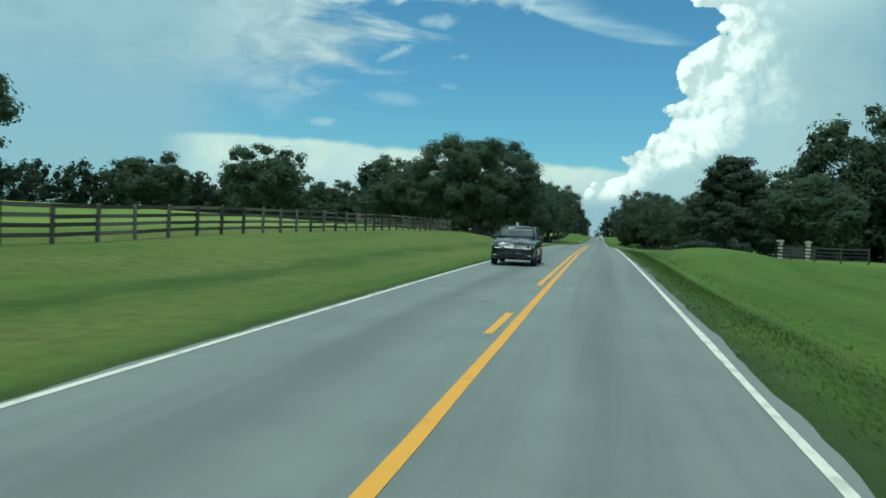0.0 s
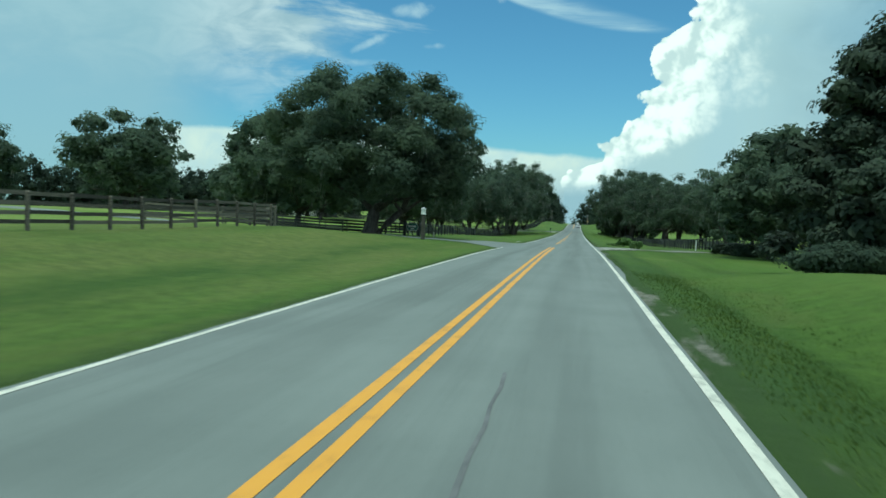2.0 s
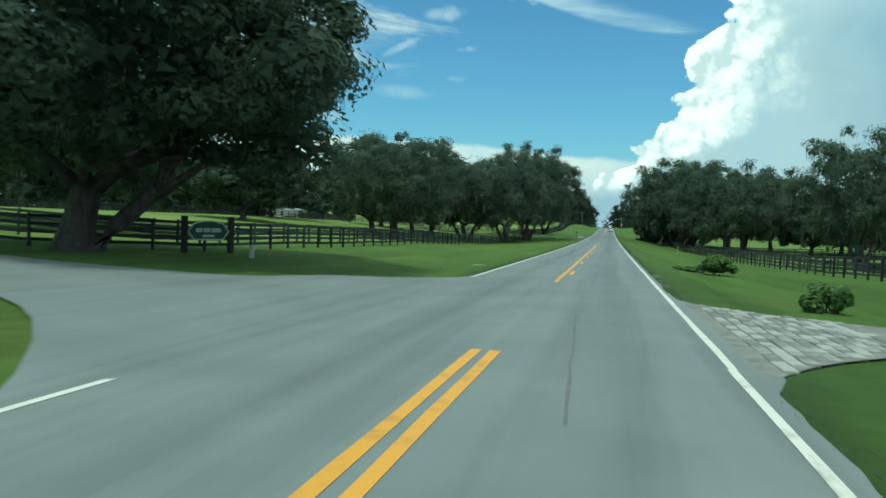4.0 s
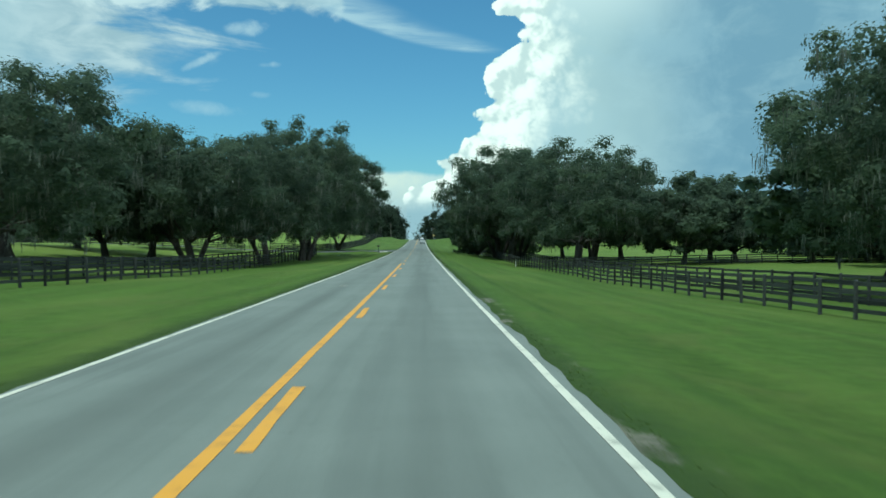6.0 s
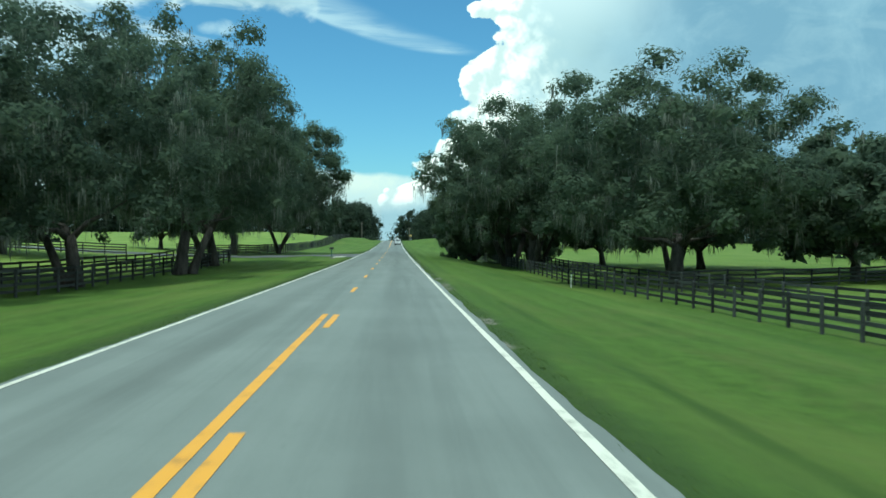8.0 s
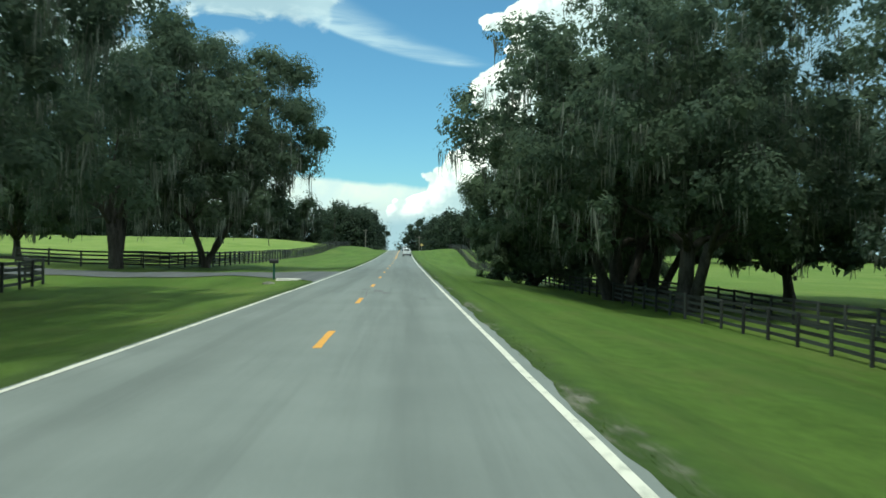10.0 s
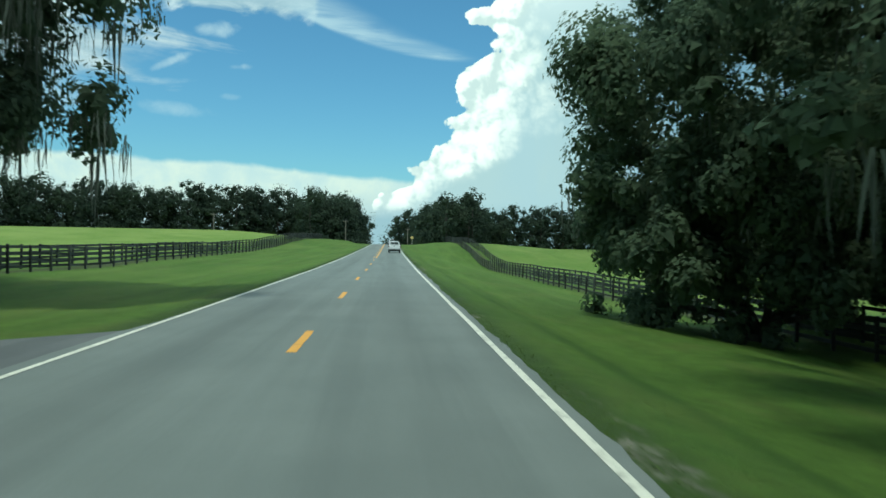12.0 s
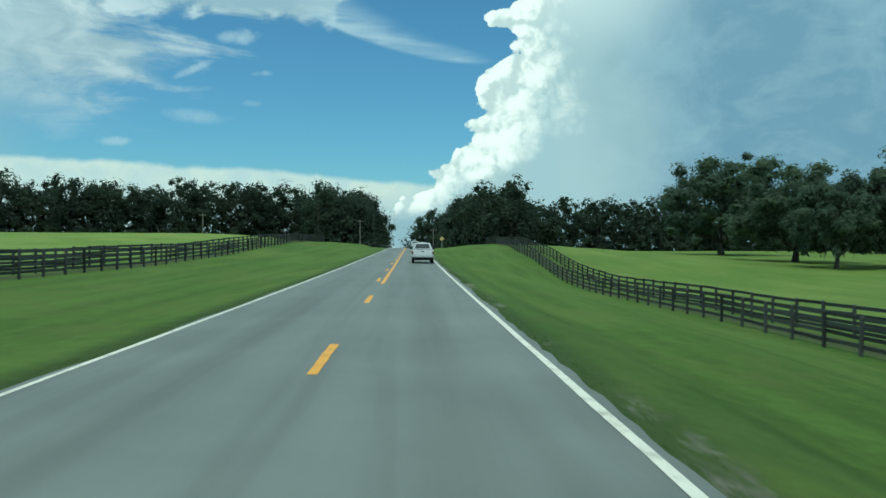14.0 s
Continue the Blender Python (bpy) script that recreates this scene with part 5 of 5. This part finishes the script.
# ---------------------------------------------------------------- houses and barns
def building(name, w, d, h, roof, label, category, columns=0):
    """A white building: four walls, a pitched roof with eaves, windows, a door, and a porch with columns."""
    house = new(name)
    tagged(house, label, category)
    part("wall", box(bmesh.new(), -w / 2, w / 2, -d / 2, d / 2, -0.3, h, 0.02), WALL_WHITE, house)
    part("roof", prism(bmesh.new(), [(-w / 2 - 0.5, h + 0.003), (w / 2 + 0.5, h + 0.003), (0, h + roof)], -d / 2 - 0.5, d / 2 + 0.5), ROOF_GREY, house, "grey pitched roof")
    n = max(2, int(w / 3))
    for k in range(n):
        x = -w / 2 + w * (k + 0.5) / n
        if k == n // 2:
            door = part("door", box(bmesh.new(), x - 0.5, x + 0.5, -d / 2 - 0.05, -d / 2 + 0.02, 0.0, 2.05, 0.01), GREEN_PAINT, house, "dark door")
            part("handle", tube(bmesh.new(), [(x + 0.38, -d / 2 - 0.1, 1.0), (x + 0.38, -d / 2 - 0.05, 1.0)], [0.03, 0.03], 6), CHROME, door)
            continue
        window = part("window", box(bmesh.new(), x - 0.55, x + 0.55, -d / 2 - 0.04, -d / 2 + 0.02, 0.9, 2.1, 0.01), WALL_WHITE, house, "white window frame")
        part("pane", box(bmesh.new(), x - 0.46, x + 0.46, -d / 2 - 0.05, -d / 2 - 0.042, 0.98, 2.02), GLASS, window, "dark glass")
    for k in range(columns):
        x = -w / 2 + w * k / max(1, columns - 1)
        part("column", tube(bmesh.new(), [(x, -d / 2 - 1.6, -0.3), (x, -d / 2 - 1.6, 0.1), (x, -d / 2 - 1.6, h)], [0.32, 0.24, 0.2], 12), WALL_WHITE, house, "white round column")
    if columns:
        part("porch_beam", box(bmesh.new(), -w / 2 - 0.3, w / 2 + 0.3, -d / 2 - 1.9, -d / 2 - 1.3, h - 0.35, h, 0.02), WALL_WHITE, house)
    return house


on_ground(building("house", 14, 8, 3.0, 2.0, "white farmhouse with porch columns behind the trees", "house", 4), 46, 130, 20)
on_ground(building("barn", 24, 9, 2.8, 1.8, "long low white barn far across the paddock", "barn"), -107, 344, -20)
on_ground(building("barn", 16, 8, 3.0, 1.6, "white stable far beyond the paddock", "barn"), 165, 655, 60)
on_ground(building("barn", 12, 7, 2.8, 1.6, "white stable far beyond the paddock", "barn"), 128, 668, 30)

# ---------------------------------------------------------------- vehicles
def loft(bm, rows, close_ends=True):
    """A body from cross-sections (y, [(x, z), ...]) of its left half, bottom to top, mirrored to the right."""
    rings = []
    for y, half in rows:
        rings.append([bm.verts.new((-x, y, z)) for x, z in half] + [bm.verts.new((x, y, z)) for x, z in reversed(half)])
    n = len(rings[0])
    for a, b in zip(rings, rings[1:]):
        for k in range(n):
            bm.faces.new((a[k], a[(k + 1) % n], b[(k + 1) % n], b[k]))
    if close_ends:
        bm.faces.new(rings[0][::-1])
        bm.faces.new(rings[-1])
    bmesh.ops.recalc_face_normals(bm, faces=bm.faces)
    return bm


def panel(points, thick=0.006):
    """A thin sheet through points, all of one face, given a little thickness."""
    bm = bmesh.new()
    face = bm.faces.new([bm.verts.new(p) for p in points])
    bm.normal_update()
    made = bmesh.ops.extrude_face_region(bm, geom=[face])
    move = face.normal * thick
    for g in made["geom"]:
        if isinstance(g, bmesh.types.BMVert):
            g.co += move
    bmesh.ops.recalc_face_normals(bm, faces=bm.faces)
    return bm


def add_wheel(car, x, y, radius, width, spokes=10):
    side = 1 if x > 0 else -1
    bm = bmesh.new()
    prof = [(-width / 2, radius * 0.66), (-width / 2, radius * 0.93), (-width / 2 + 0.03, radius), (width / 2 - 0.03, radius), (width / 2, radius * 0.93), (width / 2, radius * 0.66)]
    rings = []
    for k in range(28):
        a = k * math.tau / 28
        rings.append([bm.verts.new((x + u, y + q * math.cos(a), radius + q * math.sin(a))) for u, q in prof])
    for k in range(28):
        for m in range(len(prof) - 1):
            bm.faces.new((rings[k][m], rings[k][m + 1], rings[(k + 1) % 28][m + 1], rings[(k + 1) % 28][m]))
    bmesh.ops.recalc_face_normals(bm, faces=bm.faces)
    wheel = part("wheel", bm, RUBBER, car, "black tyre", True)
    bm = bmesh.new()
    face = x + side * width * 0.40
    tube(bm, [(face - side * 0.06, y, radius), (face + side * 0.02, y, radius)], [radius * 0.2, radius * 0.14], 12)
    for k in range(spokes // 2):
        a = k * math.tau / (spokes // 2)
        for d in (-0.13, 0.13):
            tube(bm, [(face, y + radius * 0.12 * math.cos(a + d), radius + radius * 0.12 * math.sin(a + d)), (face - side * 0.015, y + radius * 0.64 * math.cos(a + d), radius + radius * 0.64 * math.sin(a + d))],
                 [0.028, 0.02], 5)
    part("rim", bm, ALLOY, wheel, "grey alloy spokes")
    bm = bmesh.new()
    bmesh.ops.create_circle(bm, cap_ends=True, segments=24, radius=radius * 0.68, matrix=Matrix.Translation((face - side * 0.09, y, radius)) @ Matrix.Rotation(radians(90), 4, "Y"))
    part("brake_disc", bm, TRIM, wheel, "dark disc behind the spokes")
    bm = bmesh.new()
    for k in range(15):
        a0, a1 = math.pi * (k - 0.5) / 14, math.pi * (k + 0.5) / 14
        r0, r1 = radius * 1.06, radius * 1.22
        xo = x + side * (width / 2 - 0.035)
        q = [bm.verts.new((xo, y + rr * math.cos(a), radius + rr * math.sin(a))) for rr, a in ((r0, a0), (r1, a0), (r1, a1), (r0, a1))]
        bm.faces.new(q)
        p2 = [bm.verts.new((xo - side * 0.10, y + rr * math.cos(a), radius + rr * math.sin(a))) for rr, a in ((r0, a0), (r1, a0), (r1, a1), (r0, a1))]
        bm.faces.new((q[1], q[2], p2[2], p2[1]))
        bm.faces.new((q[0], q[3], p2[3], p2[0]))
    part("arch_trim", bm, TRIM, car, "black wheel-arch trim")


def half_body(w, low, belt, top, tuck=0.93, crown=0.03):
    """Half a car's cross-section, bottom to top."""
    return [(0.0, low), (w * 0.80, low), (w * 0.95, low + 0.06), (w, low + 0.22), (w, (low + belt) * 0.55), (w * 0.985, belt - 0.08), (w * tuck, belt), (w * 0.70, top - 0.01), (w * 0.35, top + crown * 0.7), (0.0, top + crown)]


def make_suv():
    """A dark sport utility car, nose along -y."""
    car = new("suv")
    tagged(car, "dark blue-black sport utility car with chrome grille bars on the road", "car")
    rows = [(-2.30, half_body(0.70, 0.46, 0.84, 0.88, 0.95)), (-2.25, half_body(0.80, 0.35, 0.895, 0.94, 0.95)), (-2.12, half_body(0.875, 0.27, 0.94, 0.99, 0.94)), (-1.9, half_body(0.91, 0.25, 0.985, 1.055, 0.93, 0.03)),
            (-1.65, half_body(0.925, 0.24, 1.02, 1.10, 0.93, 0.03)),
            (-1.3, half_body(0.92, 0.24, 1.055, 1.145, 0.93, 0.03)), (-0.90, half_body(0.92, 0.24, 1.075, 1.18, 0.93, 0.03)), (-0.6, half_body(0.92, 0.24, 1.075, 1.09, 0.95, 0.0)), (0.0, half_body(0.92, 0.24, 1.075, 1.085, 0.95, 0.0)),
            (1.2, half_body(0.92, 0.24, 1.09, 1.10, 0.95, 0.0)), (1.85, half_body(0.92, 0.26, 1.09, 1.10, 0.95, 0.0)), (2.15, half_body(0.88, 0.32, 1.07, 1.08, 0.94, 0.0)), (2.26, half_body(0.80, 0.42, 1.0, 1.01, 0.93, 0.0))]
    part("body", loft(bmesh.new(), rows), CAR_BLACK, car, "", True)
    # glass house: y, half width at the sill, half width and height at the roof's edge, height of the roof's middle
    shape = ((-1.02, 0.80, 0.78, 1.06, 1.08), (-0.62, 0.845, 0.735, 1.33, 1.38), (-0.24, 0.85, 0.69, 1.535, 1.585), (0.2, 0.85, 0.685, 1.60, 1.655), (1.0, 0.85, 0.68, 1.60, 1.655), (1.6, 0.845, 0.665, 1.55, 1.60),
             (1.92, 0.83, 0.66, 1.43, 1.48), (2.16, 0.80, 0.72, 1.12, 1.14))
    part("window_glass", loft(bmesh.new(), [(y, [(0, 1.0), (w, 1.0), (w, 1.05), (e, z), (e * 0.55, z + (m - z) * 0.75), (0, m)]) for y, w, e, z, m in shape]), GLASS, car, "dark tinted glass", True)
    part("roof", loft(bmesh.new(), [(y, [(0, m - 0.03), (e * 0.9, z - 0.02), (e + 0.006, z - 0.035), (e + 0.008, z + 0.006), (e * 0.55, z + (m - z) * 0.75 + 0.014), (0, m + 0.014)]) for y, w, e, z, m in shape[2:7]]), CAR_BLACK, car, "", True)
    grid = []
    bm = bmesh.new()
    for k in range(9):
        u = k / 8
        wide = 0.765 - 0.10 * u
        bow = lambda v: 0.07 * (1 - v * v)
        grid.append([bm.verts.new((wide * v, -0.93 + 0.68 * u - bow(v) - 0.025, 1.18 + 0.37 * u + 0.03 * bow(v) * 14 * 0.3 + 0.05 * math.sin(math.pi * u))) for v in [m / 8 - 1 for m in range(17)]])
    for p, q in zip(grid, grid[1:]):
        for k in range(16):
            bm.faces.new((p[k], p[k + 1], q[k + 1], q[k]))
    bmesh.ops.solidify(bm, geom=bm.faces[:], thickness=0.012)
    part("windscreen", bm, WINDSCREEN, car, "windscreen coloured pale green for the sky it mirrors", True)
    for s in (-1, 1):
        part("pillar", tube(bmesh.new(), [(s * 0.80, -1.0, 1.06), (s * 0.74, -0.62, 1.335), (s * 0.69, -0.24, 1.54)], [0.04, 0.036, 0.04], 6), CAR_BLACK, car, "windscreen pillar")
        part("pillar", tube(bmesh.new(), [(s * 0.85, 0.32, 1.04), (s * 0.70, 0.36, 1.58)], [0.045, 0.04], 6), TRIM, car, "black door pillar")
        part("pillar", tube(bmesh.new(), [(s * 0.85, 1.32, 1.04), (s * 0.69, 1.26, 1.57)], [0.05, 0.045], 6), TRIM, car, "black door pillar")
        part("pillar", tube(bmesh.new(), [(s * 0.80, 2.08, 1.08), (s * 0.70, 1.95, 1.36), (s * 0.67, 1.72, 1.52)], [0.07, 0.06, 0.05], 6), CAR_BLACK, car, "rear pillar")
        part("window_trim", tube(bmesh.new(), [(s * 0.878, -0.75, 1.07), (s * 0.882, 0.4, 1.085), (s * 0.878, 1.9, 1.10)], [0.012, 0.012, 0.012], 5), CHROME, car, "thin chrome strip")
        part("roof_rail", tube(bmesh.new(), [(s * 0.64, -0.05, 1.60), (s * 0.64, 0.08, 1.665), (s * 0.63, 1.35, 1.66), (s * 0.62, 1.5, 1.595)], [0.018, 0.02, 0.02, 0.018], 6), TRIM, car, "black roof rail")
        mirror = part("mirror", box(bmesh.new(), s * 1.0 - 0.12, s * 1.0 + 0.12, -0.68, -0.52, 1.07, 1.22, 0.05, 3), CAR_BLACK, car, "", True)
        part("mirror_glass", box(bmesh.new(), s * 1.0 - 0.09, s * 1.0 + 0.09, -0.522, -0.512, 1.10, 1.19, 0.004), CHROME, mirror)
        part("sill_strip", box(bmesh.new(), s * 0.925 - 0.012, s * 0.925 + 0.012, -1.0, 1.0, 0.44, 0.475, 0.005), CHROME, car, "thin chrome strip along the door")
        part("sill", box(bmesh.new(), s * 0.90 - 0.03, s * 0.90 + 0.03, -1.0, 1.0, 0.22, 0.36, 0.015), TRIM, car, "black sill cladding")
        for y in (-0.72, 0.34, 1.24):
            part("door_gap", box(bmesh.new(), s * 0.915 - 0.006, s * 0.915 + 0.009, y - 0.006, y + 0.006, 0.38, 0.98), TRIM, car)
        for y in (0.2, 1.1):
            part("door_handle", box(bmesh.new(), s * 0.925 - 0.012, s * 0.925 + 0.018, y - 0.1, y + 0.1, 0.88, 0.915, 0.01), CAR_BLACK, car)
        lamp = part("headlight", panel([(s * 0.43, -2.322, 0.715), (s * 0.76, -2.282, 0.735), (s * 0.90, -2.09, 0.80), (s * 0.90, -2.07, 0.895), (s * 0.76, -2.275, 0.87), (s * 0.43, -2.318, 0.855)][::s], 0.035), LAMP_CLEAR, car, "clear headlight")
        part("light_bar", tube(bmesh.new(), [(s * 0.50, -2.348, 0.73), (s * 0.62, -2.338, 0.735), (s * 0.73, -2.30, 0.748)], [0.007, 0.010, 0.008], 6), LAMP_LIT, lamp, "lit daytime running light")
        part("fog_light", box(bmesh.new(), s * 0.68 - 0.09, s * 0.68 + 0.09, -2.29, -2.24, 0.42, 0.47, 0.012), LAMP_CLEAR, car)
        part("bumper_trim", tube(bmesh.new(), [(s * 0.0, -2.325, 0.53), (s * 0.45, -2.315, 0.53), (s * 0.60, -2.295, 0.50), (s * 0.70, -2.27, 0.46)], [0.006, 0.006, 0.006, 0.005], 5), ALLOY, car, "dull metal line on the bumper")
        part("tail_light", panel([(s * 0.50, 2.22, 0.84), (s * 0.86, 2.10, 0.86), (s * 0.86, 2.10, 0.98), (s * 0.50, 2.22, 0.96)][::-s], 0.02), LAMP_RED, car)
    part("grille", box(bmesh.new(), -0.42, 0.42, -2.318, -2.2, 0.70, 0.87, 0.015), TRIM, car, "black grille")
    for z in (0.735, 0.785, 0.845):
        part("grille_bar", tube(bmesh.new(), [(-0.43, -2.318, z), (0, -2.325, z), (0.43, -2.318, z)], [0.005, 0.007, 0.005], 6), CHROME, car, "chrome grille bar")
    bm = bmesh.new()
    bmesh.ops.create_cone(bm, cap_ends=True, segments=24, radius1=0.07, radius2=0.064, depth=0.04, matrix=Matrix.Translation((0, -2.335, 0.787)) @ Matrix.Rotation(radians(90), 4, "X"))
    part("badge", bm, CONCRETE, car, "plain round pale badge")
    part("air_intake", box(bmesh.new(), -0.64, 0.64, -2.30, -2.2, 0.36, 0.50, 0.02), TRIM, car, "black lower air intake")
    part("skid_plate", box(bmesh.new(), -0.4, 0.4, -2.20, -2.0, 0.26, 0.30, 0.02), TRIM, car, "black skid plate")
    part("number_plate", box(bmesh.new(), -0.15, 0.15, -2.335, -2.30, 0.575, 0.655, 0.004), TRIM, car, "plain plate bar")
    for s in (-1, 1):
        part("bonnet_crease", tube(bmesh.new(), [(s * 0.50, -2.15, 1.0), (s * 0.58, -1.6, 1.11), (s * 0.62, -0.95, 1.18)], [0.006, 0.008, 0.006], 5), CAR_BLACK, car)
        part("wiper", tube(bmesh.new(), [(s * 0.25 - 0.25, -0.98, 1.212), (s * 0.25 + 0.25, -0.96, 1.216)], [0.010, 0.007], 5), TRIM, car)
    for x in (-0.83, 0.83):
        for y in (-1.36, 1.43):
            add_wheel(car, x, y, 0.355, 0.225)
    return car


suv = make_suv()
suv.matrix_basis = pose(-2.03, 35.1, float(road_z(35.1)) - 0.03, math.degrees(math.atan2(float(road_z(36) - road_z(33.5)), 2.5)), 0, 0)


def make_pickup():
    """A white pickup truck, tail along -y."""
    car = new("pickup_truck")
    tagged(car, "white pickup truck with a closed tailgate on the road", "truck")
    bed = [(-2.80, half_body(0.90, 0.62, 1.16, 1.17, 0.97, 0.0)), (-2.72, half_body(0.97, 0.56, 1.19, 1.20, 0.97, 0.0)), (-0.85, half_body(0.98, 0.52, 1.20, 1.21, 0.97, 0.0)), (0.9, half_body(0.98, 0.50, 1.18, 1.19, 0.96, 0.0)),
           (1.3, half_body(0.98, 0.50, 1.14, 1.16, 0.94)), (2.5, half_body(0.96, 0.48, 1.08, 1.12, 0.93)), (2.72, half_body(0.88, 0.5, 1.0, 1.04, 0.93))]
    part("body", loft(bmesh.new(), bed), CAR_WHITE, car, "", True)
    part("load_bed", box(bmesh.new(), -0.80, 0.80, -2.64, -0.95, 1.1, 1.224, 0.01), TRIM, car, "dark bed lining")
    part("tailgate", box(bmesh.new(), -0.80, 0.80, -2.835, -2.76, 0.70, 1.20, 0.02), CAR_WHITE, car, "white tailgate")
    part("tailgate_handle", box(bmesh.new(), -0.12, 0.12, -2.85, -2.83, 1.02, 1.10, 0.01), TRIM, car)
    part("number_plate", box(bmesh.new(), -0.15, 0.15, -2.90, -2.885, 0.60, 0.68, 0.003), CONCRETE, car, "plain plate bar")
    part("rear_bumper", box(bmesh.new(), -0.95, 0.95, -2.92, -2.70, 0.52, 0.64, 0.03), CHROME, car, "pale rear bumper")
    part("underside", box(bmesh.new(), -0.75, 0.75, -2.6, 2.5, 0.28, 0.52, 0.03), TRIM, car, "dark chassis")
    cab = [(-0.84, [(0, 1.1), (0.88, 1.1), (0.86, 1.2), (0.76, 1.30), (0, 1.32)]), (-0.62, [(0, 1.1), (0.88, 1.1), (0.88, 1.2), (0.66, 1.74), (0, 1.78)]), (0.55, [(0, 1.1), (0.90, 1.1), (0.90, 1.2), (0.66, 1.76), (0, 1.81)]),
           (0.85, [(0, 1.1), (0.90, 1.1), (0.90, 1.2), (0.73, 1.70), (0, 1.74)]), (1.45, [(0, 1.1), (0.86, 1.1), (0.86, 1.14), (0.78, 1.17), (0, 1.2)])]
    part("cab", loft(bmesh.new(), cab), CAR_WHITE, car, "", True)
    part("rear_window", panel([(-0.70, -0.86, 1.30), (0.70, -0.86, 1.30), (0.57, -0.675, 1.68), (-0.57, -0.675, 1.68)], 0.012), GLASS, car, "dark rear window")
    part("windscreen", panel([(-0.74, 1.40, 1.24), (-0.66, 0.95, 1.66), (0.66, 0.95, 1.66), (0.74, 1.40, 1.24)], 0.012), GLASS, car, "dark windscreen")
    roof = [(-0.68, [(0, 1.74), (0.64, 1.71), (0.66, 1.74), (0, 1.79)]), (-0.4, [(0, 1.76), (0.68, 1.72), (0.69, 1.77), (0, 1.84)]), (0.5, [(0, 1.76), (0.68, 1.72), (0.69, 1.77), (0, 1.84)]), (0.9, [(0, 1.68), (0.68, 1.66), (0.70, 1.69), (0, 1.76)])]
    part("roof", loft(bmesh.new(), roof), CAR_WHITE, car, "", True)
    for s in (-1, 1):
        part("side_window", panel([(s * 0.895, -0.5, 1.25), (s * 0.895, 0.08, 1.25), (s * 0.715, 0.08, 1.68), (s * 0.70, -0.45, 1.68)][::-s], 0.012), GLASS, car, "dark side window")
        part("side_window", panel([(s * 0.905, 0.16, 1.25), (s * 0.905, 1.0, 1.25), (s * 0.765, 0.80, 1.66), (s * 0.715, 0.16, 1.68)][::-s], 0.012), GLASS, car, "dark side window")
        part("tail_light", box(bmesh.new(), s * 0.905 - 0.065, s * 0.905 + 0.065, -2.845, -2.70, 0.80, 1.10, 0.02), LAMP_RED, car, "red tail light")
        part("mirror", box(bmesh.new(), s * 1.06 - 0.11, s * 1.06 + 0.11, 0.95, 1.07, 1.22, 1.46, 0.03), TRIM, car, "black mirror")
        part("mirror_arm", tube(bmesh.new(), [(s * 0.88, 1.0, 1.24), (s * 1.0, 1.0, 1.28)], [0.03, 0.025], 6), TRIM, car)
        part("bed_rail", box(bmesh.new(), s * 0.90 - 0.06, s * 0.90 + 0.06, -2.74, -0.9, 1.205, 1.235, 0.01), TRIM, car, "black bed rail")
    for x in (-0.84, 0.84):
        for y in (-1.75, 1.75):
            add_wheel(car, x, y, 0.385, 0.25)
    return car


pickup = make_pickup()
climb = lambda y: math.degrees(math.atan2(float(road_z(y + 2) - road_z(y - 2)), 4.0))
pickup.matrix_basis = pose(2.18, 420.0, float(road_z(420.0)) - 0.03, climb(420.0), 0, 0) @ Matrix.Scale(0.89, 4)
distant = copy_thing(pickup, pose(2.0, 512, float(road_z(512)) - 0.03, climb(512), 0, 0) @ Matrix.Scale(0.89, 4))
tagged(distant, "white pickup truck far ahead near the crest of the road")

# ---------------------------------------------------------------- bricks in the mouth of the driveway
bm = box(bmesh.new(), -0.1, 0.1, -0.2, 0.2, -0.06, 0.02)
bmesh.ops.bevel(bm, geom=[e for e in bm.edges if min(v.co.z for v in e.verts) > 0], offset=0.012, segments=1, profile=0.5, affect="EDGES")
brick_mesh = bpy.data.meshes.new("brick")
bm.to_mesh(brick_mesh)
bm.free()
brick_mesh.materials.append(PAVER)
r = random.Random(91)
for k in range(12):
    x = 4.0 + 0.215 * k
    u = 1 - (1 - (x - 3.42) / 4.0) ** 2.2
    y, stop = 111.0 + 3.5 * u + 0.3 + 0.2 * (k % 2), 124.0 - 5.0 * u - 0.25
    while y < stop:
        if r.random() > 0.04:
            ob = new("brick", brick_mesh)
            ob.parent = apron
            ob.matrix_basis = pose(x + r.gauss(0, 0.006), y, sheet_z(x, y, 0.04) + r.gauss(0.0, 0.005), r.gauss(0, 0.6), r.gauss(0, 1.0), r.gauss(0, 1.2))
        y += 0.415
